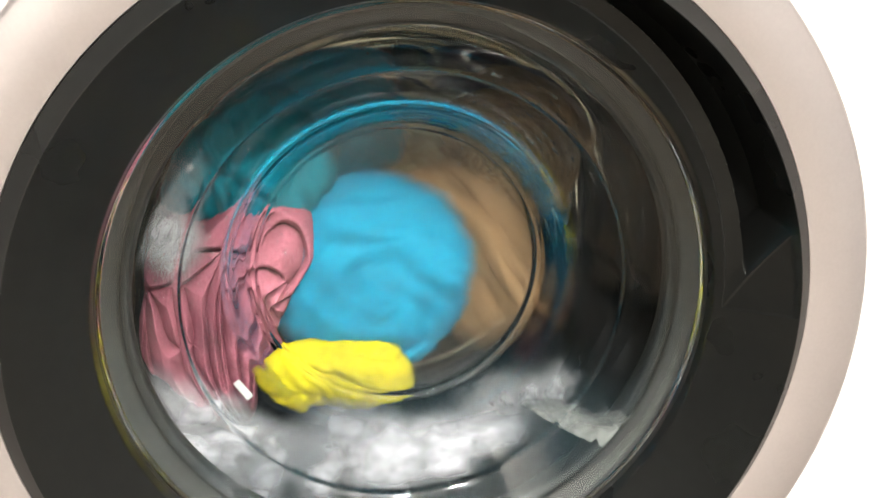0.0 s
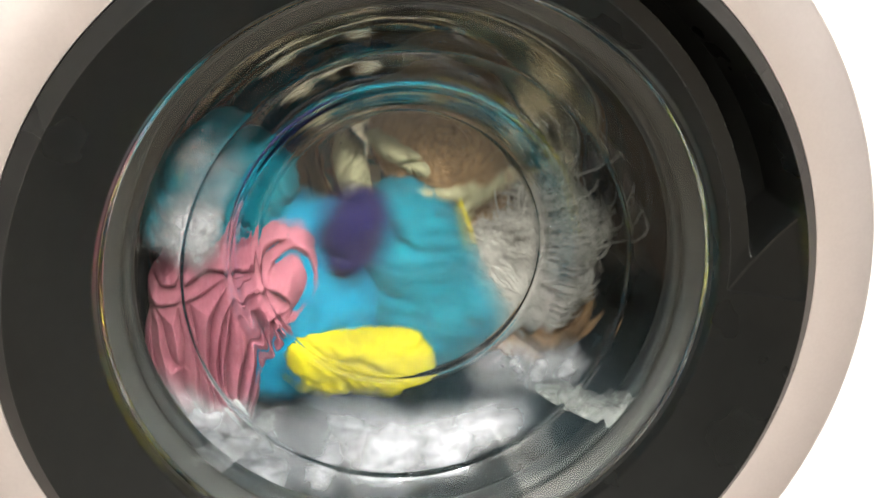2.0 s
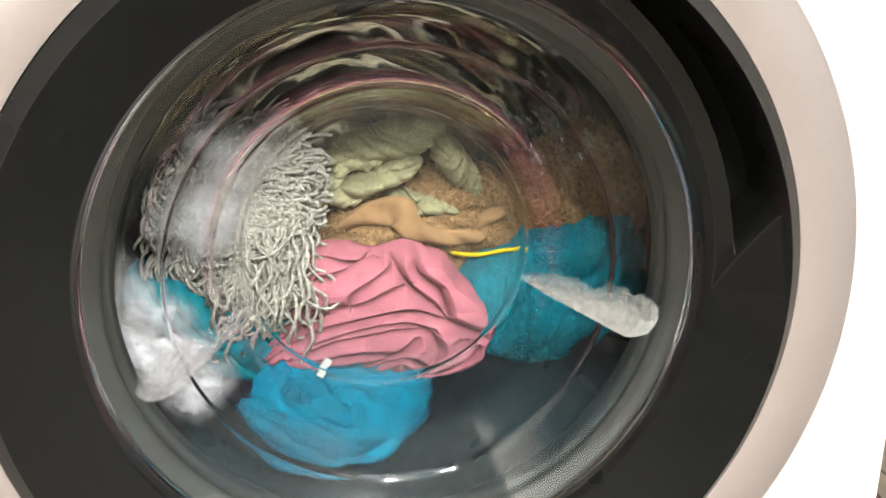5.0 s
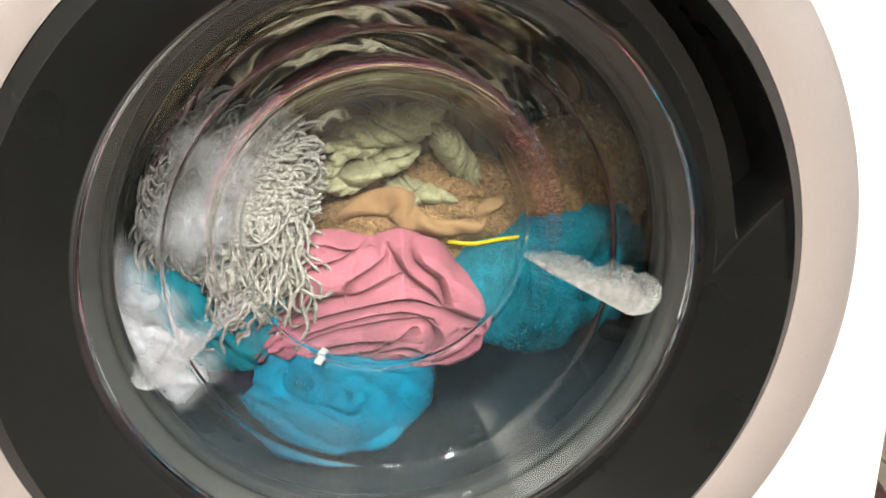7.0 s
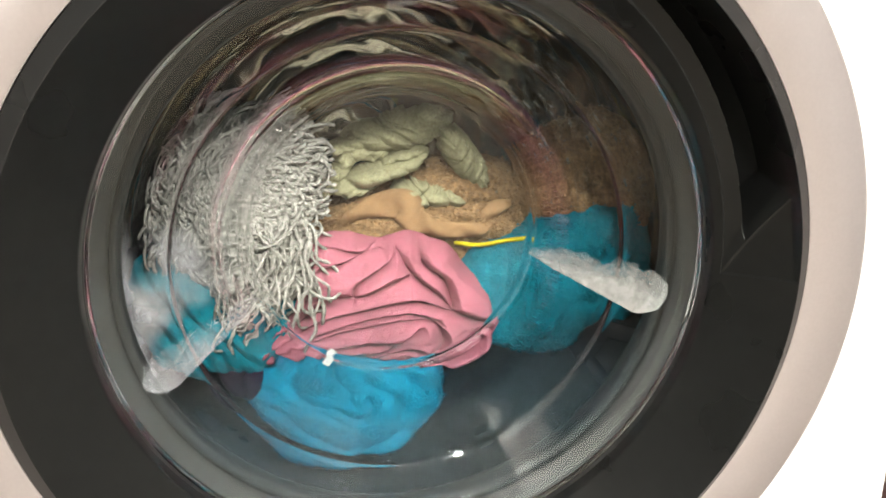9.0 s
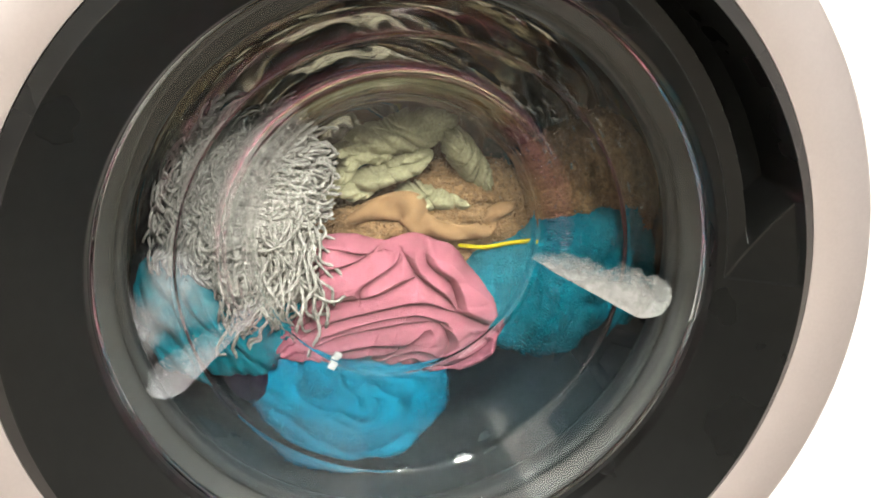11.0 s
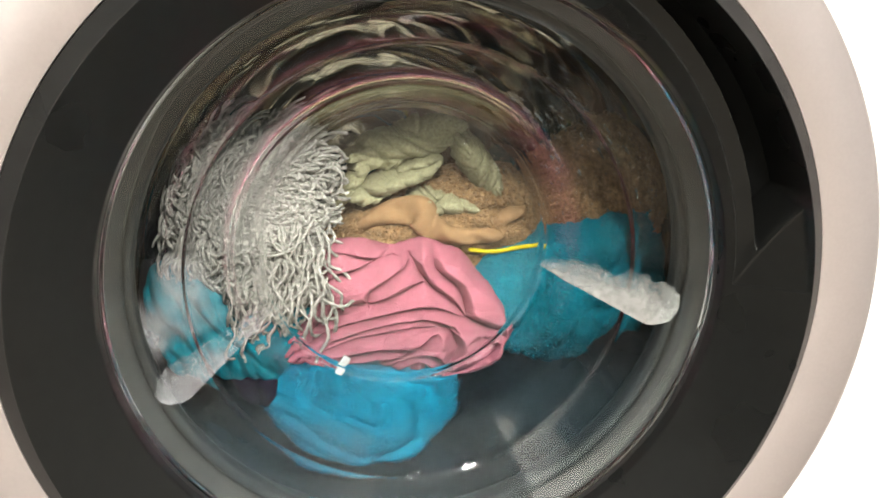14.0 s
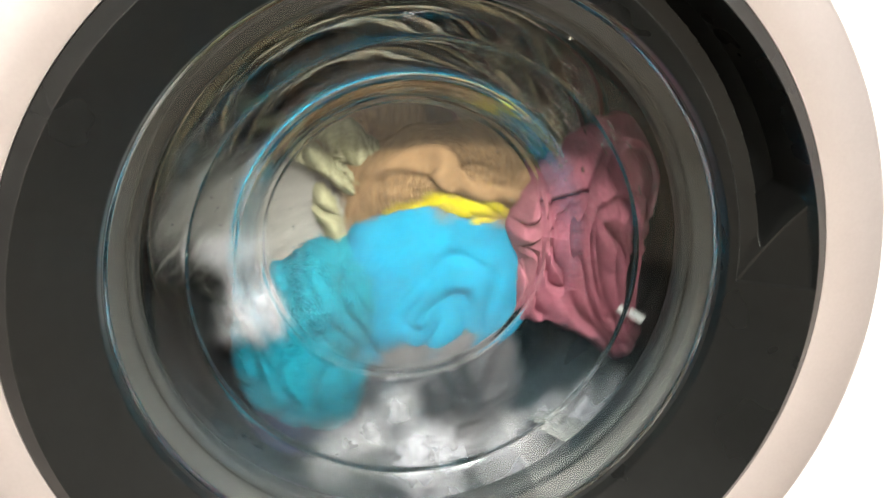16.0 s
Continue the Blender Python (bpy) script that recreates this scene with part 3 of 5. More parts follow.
def string_mop():
    ob = thing("string_mop_head", "white cotton string mop head with loose looped strands", "mop head")
    rng = random.Random(5)
    verts, faces = [], []
    for i in range(1000):
        # matted curls over the head
        a, b = rng.uniform(0, 6.283), rng.uniform(0.0, 1.0) ** 0.6
        c = Vector((-0.012 + 0.050 * b * math.cos(a), 0.018 - 0.030 * math.sqrt(max(0.0, 1 - b * b)), 0.006 + 0.058 * b * math.sin(a)))
        c.x += 0.25 * (c.z - 0.012)
        turn, size, flat = rng.uniform(0, 6.283), rng.uniform(0.005, 0.013), rng.uniform(0.4, 1.0)
        drift = Vector((rng.gauss(-0.25, 0.5), 0, -1)).normalized() * rng.uniform(0.010, 0.034)
        ph, pts = rng.uniform(0, 6.283), []
        for j in range(22):
            u = j / 21
            w = turn + u * (3.0 + 3.2 * flat)
            pts.append(c + drift * (u - 0.5) + Vector((size * math.cos(w), 0.003 * math.sin(2 * w + ph), size * flat * math.sin(w))))
        strand(verts, faces, pts, rng.uniform(0.0011, 0.0016), 5, 0.22)
    for i in range(330):
        # loose ends that hang below it
        x0 = rng.uniform(-0.036, 0.028)
        y0 = rng.uniform(-0.010, 0.030)
        z0 = rng.uniform(-0.040, 0.010) - 0.2 * abs(x0)
        ln = rng.uniform(0.034, 0.072)
        lean = rng.gauss(-0.10 - 2.0 * x0, 0.22)
        p = Vector((x0, y0, z0))
        d = Vector((lean, 0, -1)).normalized()
        pts, ph, fr = [], rng.uniform(0, 6.3), rng.uniform(90, 210)
        curl = rng.choice((0, 1, 2, 3)) * rng.choice((-1, 1))
        for j in range(26):
            u = j / 25
            w = 0.0030 * (0.5 + u)
            swing = Vector((math.sin(ph + u * ln * fr), 0.7 * math.cos(ph * 1.3 + u * ln * fr * 0.9), 0.6 * math.sin(ph * 2 + u * ln * fr * 1.3))) * w
            bend = Vector((0.006 * curl * u * u, 0, 0.007 * abs(curl) * u ** 3))
            q = p + d * (u * ln) + swing + bend
            q.y += -0.012 * math.sin(math.pi * u)
            pts.append(q)
        strand(verts, faces, pts, rng.uniform(0.0010, 0.0015), 5, 0.25)
    tagged(mesh_part("strands", verts, faces, MOP, ob), kind="stuff")
    core = bmesh.new()
    bmesh.ops.create_icosphere(core, subdivisions=4, radius=1.0)
    for v in core.verts:
        k = 1 + 0.2 * noise.noise(v.co * 3)
        v.co = (-0.010 + 0.25 * v.co.z * 0.05 + v.co.x * 0.040 * k, 0.022 + v.co.y * 0.024, 0.006 + v.co.z * 0.048 * k)
    part("mop_core", core, MOP, ob, "", True)
    return ob


def bubbles(points, sizes):
    """Many tiny spheres as one list of corners and faces."""
    g = (1 + 5 ** 0.5) / 2
    ico = np.array([(-1, g, 0), (1, g, 0), (-1, -g, 0), (1, -g, 0), (0, -1, g), (0, 1, g), (0, -1, -g), (0, 1, -g), (g, 0, -1), (g, 0, 1), (-g, 0, -1), (-g, 0, 1)]) / math.hypot(1, g)
    tri = np.array([(0, 11, 5), (0, 5, 1), (0, 1, 7), (0, 7, 10), (0, 10, 11), (1, 5, 9), (5, 11, 4), (11, 10, 2), (10, 7, 6), (7, 1, 8),
                    (3, 9, 4), (3, 4, 2), (3, 2, 6), (3, 6, 8), (3, 8, 9), (4, 9, 5), (2, 4, 11), (6, 2, 10), (8, 6, 7), (9, 8, 1)])
    v = (points[:, None, :] + ico[None] * sizes[:, None, None]).reshape(-1, 3)
    f = (tri[None] + 12 * np.arange(len(points))[:, None, None]).reshape(-1, 3)
    return v.tolist(), f.tolist()


def thickness(ob, values):
    """Stores how thick the froth is at each corner of a mesh."""
    ob.data.attributes.new("thick", "FLOAT", "POINT").data.foreach_set("value", values)


def suds(name, label, lobes, mat, seed):
    """Froth in soft billows, thin at their rims; lobes = (x, y, z, rx, ry, rz)."""
    ob = thing(name, label, "foam", kind="stuff")
    nr, na = 14, 44
    for i, (x, y, z, rx, ry, rz) in enumerate(lobes):
        verts, faces, thick = [(x, y - ry, z)], [], [1.0]
        for j in range(1, nr + 1):
            u = j / nr
            for k in range(na):
                a = 2 * math.pi * k / na
                c, s = math.cos(a), math.sin(a)
                edge = 1 + 0.30 * noise.noise(Vector((c * 1.6, s * 1.6, seed + i))) + 0.16 * noise.noise(Vector((c * 4, s * 4, seed + i)))
                lump = 0.25 * noise.noise(Vector((c * u * 3, s * u * 3, seed * 2 + i)))
                verts.append((x + rx * u * edge * c, y - ry * (math.sqrt(max(0.0, 1 - u * u)) + lump * (1 - u * u)), z + rz * u * edge * s))
                thick.append((1 - u * u) ** 1.8)
        for k in range(na):
            faces.append((0, 1 + k, 1 + (k + 1) % na))
        for j in range(nr - 1):
            for k in range(na):
                p, q = 1 + j * na + k, 1 + j * na + (k + 1) % na
                faces.append((p, p + na, q + na, q))
        thickness(mesh_part("billow", verts, faces, mat, ob), thick)
    return ob


BOWL = [(0.0550, 0.1640), (0.0600, 0.1590), (0.080, 0.1415), (0.1020, 0.1215), (0.1180, 0.1140), (0.1385, 0.0985), (0.1475, 0.05)]


def bowl_radius(y):
    """Outer radius of the glass bowl at a depth."""
    for (y0, r0), (y1, r1) in zip(BOWL, BOWL[1:]):
        if y <= y1:
            return r0 + (r1 - r0) * (y - y0) / (y1 - y0)
    return BOWL[-1][1]


def suds_bank(side, label, height, mat, seed, count):
    """A wedge of foam on the water that clings to the side of the glass bowl."""
    ob = thing("suds_bank", label, "foam", kind="stuff")
    nu, nv = 60, 24
    verts, faces = [], []
    rng = np.random.RandomState(seed)
    edge, size = [], []
    for i in range(nu + 1):
        u = i / nu
        y = 0.056 + 0.066 * u
        h = height * (1 - u) ** 0.75 * (1 + 0.5 * noise.noise(Vector((u * 6, seed, 0)))) + 0.003
        for j in range(nv):
            a = 2 * math.pi * j / nv
            v, w = 0.5 - 0.5 * math.cos(a), math.sin(a)
            z = WATER + v * h
            out = 0.0015 + (0.0 if w < 0 else 0.016 * w) + 0.0015 * noise.noise(Vector((u * 16, v * 6, seed)))
            x = math.sqrt(max(1e-6, bowl_radius(y) ** 2 - z * z)) + out
            verts.append((side * x, y, z + 0.006 * v * noise.noise(Vector((u * 15, w * 2, seed + 3)))))
        for k in range(count // nu):
            v = rng.uniform() ** 0.6
            z = WATER + max(0, v) * h
            edge.append((side * (math.sqrt(max(1e-6, bowl_radius(y) ** 2 - z * z)) + 0.002 + rng.uniform(0, 0.012)), y + rng.uniform(-0.001, 0.001), z))
            size.append(rng.uniform(0.0002, 0.0004))
    for i in range(nu):
        for j in range(nv):
            faces.append((i * nv + j, i * nv + (j + 1) % nv, (i + 1) * nv + (j + 1) % nv, (i + 1) * nv + j))
    faces.append(tuple(range(nv)))
    faces.append(tuple(nu * nv + j for j in reversed(range(nv))))
    thickness(mesh_part("foam", verts, faces, mat, ob, "", True, 50), [(0.6 if side < 0 else 1.0) * min(1.0, 0.35 + 1.1 * (1 - i / nu)) * (1.0 - 0.85 * (0.5 - 0.5 * math.cos(2 * math.pi * j / nv))) for i in range(nu + 1) for j in range(nv)])
    v, f = bubbles(np.array(edge), np.array(size))
    mesh_part("bubbles", v, f, BUBBLE, ob)
    return ob


def washing():
    """All that tumbles in the drum."""
    things = {}
    K = 0.00045
    oval = lambda a, b, n=12: [a * b / math.hypot(b * math.cos(2 * math.pi * i / n), a * math.sin(2 * math.pi * i / n)) for i in range(n)]
    # creases of the pink towel run from its tail, round the roll on its other side
    at = lambda *pts: [(K * x, K * z) for x, z in pts]
    pink_lines = [
        (0.014, at((-222, -52), (-150, -8), (-90, 34), (-20, 44), (40, 66))),
        (0.010, at((-205, -62), (-120, -4), (-20, 20), (50, 22), (110, -6), (172, -44))),
        (0.009, at((-190, -66), (-100, -24), (0, -8), (70, -12), (94, -50), (84, -80))),
        (0.008, at((-140, -68), (-60, -66), (-8, -62), (34, -38), (52, -24))),
        (0.009, at((-52, 36), (-42, 62), (12, 88), (26, 108))),
        (0.012, at((26, 108), (48, 66), (92, 22), (114, -6), (164, -38))),
        (0.010, at((72, 118), (66, 84), (102, 46), (112, 4))),
        (0.012, at((142, -48), (164, -68), (152, -98), (112, -112), (70, -98))),
        (0.006, at((-40, -88), (10, -66), (48, -62), (72, -88))),
        (0.006, at((-10, -96), (28, -74), (46, -98))),
        (0.010, at((-136, 104), (-92, 120), (-40, 108), (0, 106))),
        (0.010, at((-96, 90), (-44, 102), (14, 118))),
        (0.007, at((-120, -20), (-30, 2), (40, 4), (86, -16))),
        (0.006, at((-110, -48), (-40, -40), (20, -46))),
    ]
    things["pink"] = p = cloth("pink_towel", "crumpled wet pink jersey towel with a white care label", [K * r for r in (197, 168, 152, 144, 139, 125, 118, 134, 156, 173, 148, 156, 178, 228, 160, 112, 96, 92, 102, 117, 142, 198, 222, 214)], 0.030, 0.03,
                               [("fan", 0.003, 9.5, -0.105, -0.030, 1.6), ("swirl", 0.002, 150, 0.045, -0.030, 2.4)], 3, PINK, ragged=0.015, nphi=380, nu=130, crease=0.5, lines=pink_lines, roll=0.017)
    tag = box(-0.0030, 0.0030, -0.0006, 0.0006, -0.008, 0.008, 0.0004, 1)
    t = part("care_label", tag, LABEL_WHITE, p, "white sewn-in care label")
    t.matrix_basis = pose(-0.046, -0.050, -0.022, -20, 38, 0)
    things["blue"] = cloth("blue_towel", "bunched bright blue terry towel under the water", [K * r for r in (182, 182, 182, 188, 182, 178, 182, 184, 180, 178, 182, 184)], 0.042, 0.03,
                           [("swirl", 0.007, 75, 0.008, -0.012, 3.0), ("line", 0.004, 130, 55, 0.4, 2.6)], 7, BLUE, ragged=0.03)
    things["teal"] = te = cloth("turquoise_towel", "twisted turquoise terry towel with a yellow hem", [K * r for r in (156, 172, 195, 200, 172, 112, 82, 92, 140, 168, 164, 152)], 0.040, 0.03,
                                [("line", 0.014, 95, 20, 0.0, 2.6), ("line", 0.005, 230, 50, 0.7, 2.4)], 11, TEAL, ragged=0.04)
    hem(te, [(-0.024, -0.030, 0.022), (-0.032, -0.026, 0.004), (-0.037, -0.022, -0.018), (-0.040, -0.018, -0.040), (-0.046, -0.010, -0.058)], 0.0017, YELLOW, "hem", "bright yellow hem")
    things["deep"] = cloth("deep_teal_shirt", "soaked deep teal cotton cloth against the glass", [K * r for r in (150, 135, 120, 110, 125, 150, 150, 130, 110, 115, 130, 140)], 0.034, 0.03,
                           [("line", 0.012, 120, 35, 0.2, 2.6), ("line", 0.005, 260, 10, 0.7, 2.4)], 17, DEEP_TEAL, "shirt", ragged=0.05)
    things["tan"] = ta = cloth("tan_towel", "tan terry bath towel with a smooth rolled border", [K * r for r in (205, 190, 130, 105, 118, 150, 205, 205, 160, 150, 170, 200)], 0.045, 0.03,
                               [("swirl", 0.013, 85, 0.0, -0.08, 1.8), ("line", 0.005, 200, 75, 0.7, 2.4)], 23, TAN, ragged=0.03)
    ribbon(ta, [(-0.086, -0.022, -0.050), (-0.082, -0.026, -0.020), (-0.068, -0.036, 0.008), (-0.045, -0.047, 0.024), (-0.022, -0.054, 0.026), (-0.012, -0.058, 0.014), (0.004, -0.058, 0.006), (0.026, -0.056, 0.002),
                (0.040, -0.054, 0.004), (0.048, -0.052, 0.014), (0.066, -0.046, 0.018)], (0.003, 0.004, 0.005, 0.008, 0.013, 0.010, 0.006, 0.006, 0.007, 0.006, 0.003), TAN_SMOOTH, "border", "smooth folded border")
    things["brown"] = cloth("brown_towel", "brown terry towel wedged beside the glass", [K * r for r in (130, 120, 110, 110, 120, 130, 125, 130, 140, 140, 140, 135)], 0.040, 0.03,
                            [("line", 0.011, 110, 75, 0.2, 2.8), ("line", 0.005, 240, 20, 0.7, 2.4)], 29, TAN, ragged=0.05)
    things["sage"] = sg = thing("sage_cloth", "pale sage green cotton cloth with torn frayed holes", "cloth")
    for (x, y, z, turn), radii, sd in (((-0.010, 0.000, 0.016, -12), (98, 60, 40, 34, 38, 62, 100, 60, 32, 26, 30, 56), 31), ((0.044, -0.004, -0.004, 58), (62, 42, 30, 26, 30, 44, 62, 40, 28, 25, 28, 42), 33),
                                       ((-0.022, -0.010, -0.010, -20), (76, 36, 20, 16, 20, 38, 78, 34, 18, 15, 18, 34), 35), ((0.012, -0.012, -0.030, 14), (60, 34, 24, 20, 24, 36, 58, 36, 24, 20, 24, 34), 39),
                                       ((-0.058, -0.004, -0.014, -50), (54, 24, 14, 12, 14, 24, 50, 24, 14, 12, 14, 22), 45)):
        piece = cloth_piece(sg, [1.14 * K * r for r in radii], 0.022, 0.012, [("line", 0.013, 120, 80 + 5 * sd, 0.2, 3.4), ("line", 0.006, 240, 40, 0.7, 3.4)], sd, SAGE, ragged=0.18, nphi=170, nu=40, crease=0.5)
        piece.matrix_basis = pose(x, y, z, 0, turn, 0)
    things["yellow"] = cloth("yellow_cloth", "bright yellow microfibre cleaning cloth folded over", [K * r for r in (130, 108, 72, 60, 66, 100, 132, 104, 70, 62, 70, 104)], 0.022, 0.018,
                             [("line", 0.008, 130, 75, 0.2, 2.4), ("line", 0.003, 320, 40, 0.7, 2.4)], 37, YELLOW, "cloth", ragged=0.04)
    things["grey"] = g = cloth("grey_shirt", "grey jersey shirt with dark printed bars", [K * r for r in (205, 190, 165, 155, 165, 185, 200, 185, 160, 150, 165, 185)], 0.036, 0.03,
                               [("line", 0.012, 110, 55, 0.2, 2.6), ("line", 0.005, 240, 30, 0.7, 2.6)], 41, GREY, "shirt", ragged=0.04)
    for i in range(4):
        bar = box(-0.030 + 0.004 * i, 0.022 - 0.003 * i, -0.0005, 0.0005, -0.003, 0.003, 0.0003, 1)
        b = part("print_bar", bar, BLACK_CLOTH, g, "dark printed bar")
        b.matrix_basis = pose(-0.012 + 0.010 * i, -0.052, 0.018 - 0.012 * i, 0, -28, 0)
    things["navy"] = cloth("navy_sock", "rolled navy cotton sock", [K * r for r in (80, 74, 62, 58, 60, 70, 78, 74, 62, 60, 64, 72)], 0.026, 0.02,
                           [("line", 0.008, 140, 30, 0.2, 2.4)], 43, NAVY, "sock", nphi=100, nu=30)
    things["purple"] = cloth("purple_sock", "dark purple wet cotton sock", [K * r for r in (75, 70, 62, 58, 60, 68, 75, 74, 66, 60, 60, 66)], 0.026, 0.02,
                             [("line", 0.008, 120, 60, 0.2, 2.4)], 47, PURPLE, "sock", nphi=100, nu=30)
    things["mop"] = string_mop()
    terry_loops(things["blue"], 14000, 0.0004, 1)
    terry_loops(things["teal"], 7000, 0.0007, 2)
    terry_loops(things["tan"], 7000, 0.0008, 3)
    terry_loops(things["brown"], 5000, 0.0008, 4)
    # suds that ride on the water beside the glass
    rng = random.Random(9)
    things["foam_r"] = suds_bank(1, "dense white suds floating on the water by the glass", 0.026, SUDS_DENSE, 2, 900)
    things["foam_l"] = suds_bank(-1, "bubbly thin white suds floating on the water by the glass", 0.019, SUDS_THIN, 4, 300)
    cloud = lambda n, w, h, lo, hi: [(rng.uniform(-w, w), rng.uniform(-0.012, 0.016), rng.uniform(-h, h), rng.uniform(lo, hi), 0.012, rng.uniform(lo, hi) * 0.9) for i in range(n)]
    things["puff"] = suds("suds_cloud", "billowing white suds churned up by the wash", cloud(8, 0.046, 0.026, 0.026, 0.046), SUDS, 6)
    things["low"] = suds("suds_cloud", "billowing white suds churned up by the wash", cloud(13, 0.100, 0.020, 0.028, 0.050), SUDS, 8)
    things["mist"] = suds("suds_film", "thin film of suds running down the glass", cloud(5, 0.020, 0.038, 0.022, 0.036), SUDS_THIN, 10)
    things["spray"] = suds("suds_film", "thin film of suds running down the glass", cloud(6, 0.050, 0.016, 0.022, 0.036), SUDS_THIN, 14)
    return things


def water_sheet():
    """The water's surface round the glass bowl, the cloudy water that stands against the glass, and a film added to
    darken the drum's bottom.
    """
    verts, faces = [], []
    n = 60
    ys = [0.10 + 0.32 * i / 30 for i in range(31)]
    for y in ys:
        for j in range(n):
            x = -0.23 + 0.46 * j / (n - 1)
            verts.append((x, y, ZC + WATER + 0.0012 * noise.noise(Vector((x * 30, y * 30, 0)))))
    for i in range(30):
        for j in range(n - 1):
            xm, ym = -0.23 + 0.46 * (j + 0.5) / (n - 1), ys[i] + 0.005
            if ym > 0.155 or abs(xm) > 0.142 - 0.6 * (ym - 0.09):
                a = i * n + j
                faces.append((a, a + 1, a + n + 1, a + n))
    prof = smooth_profile([(0.0, 0.1495), (0.060, 0.1470), (0.1005, 0.1402), (0.1088, 0.1330), (0.1160, 0.1190), (0.1235, 0.1035), (0.1435, 0.0812), (0.1608, 0.0615), (0.1680, 0.0560)], 5)
    base, m, k = len(verts), 160, len(prof)
    for i in range(m):
        a = 2 * math.pi * i / m
        for r, y in prof:
            verts.append((r * math.cos(a), y, ZC + r * math.sin(a)))
    for i in range(m):
        for j in range(k - 1):
            q = (base + i * k + j, base + i * k + j + 1, base + ((i + 1) % m) * k + j + 1, base + ((i + 1) % m) * k + j)
            if max(verts[c][2] for c in q) < ZC + WATER:
                faces.append(q)
    w = tagged(mesh_part("water", verts, faces, WATER_MAT), "still soapy wash water in the drum", "water", kind="structure")
    thickness(w, [0.12 if i < base else smooth01(0.0, 0.075, ZC + WATER - v[2]) for i, v in enumerate(verts)])
    w.visible_shadow = False
    # dark film just inside the shell, added to dim the lamp-lit lower drum
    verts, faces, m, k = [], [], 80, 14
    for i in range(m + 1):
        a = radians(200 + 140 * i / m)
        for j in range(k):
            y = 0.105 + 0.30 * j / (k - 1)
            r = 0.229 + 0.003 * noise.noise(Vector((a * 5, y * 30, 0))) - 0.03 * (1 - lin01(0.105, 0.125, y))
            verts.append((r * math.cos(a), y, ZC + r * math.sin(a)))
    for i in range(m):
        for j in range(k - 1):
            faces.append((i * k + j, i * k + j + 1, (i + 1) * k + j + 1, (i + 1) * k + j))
    dark_lining = tagged(mesh_part("water", verts, faces, DARKENING_MURK), "dark film for murky water, added to darken the drum's bottom", "water", kind="structure")
    dark_lining.visible_shadow = False


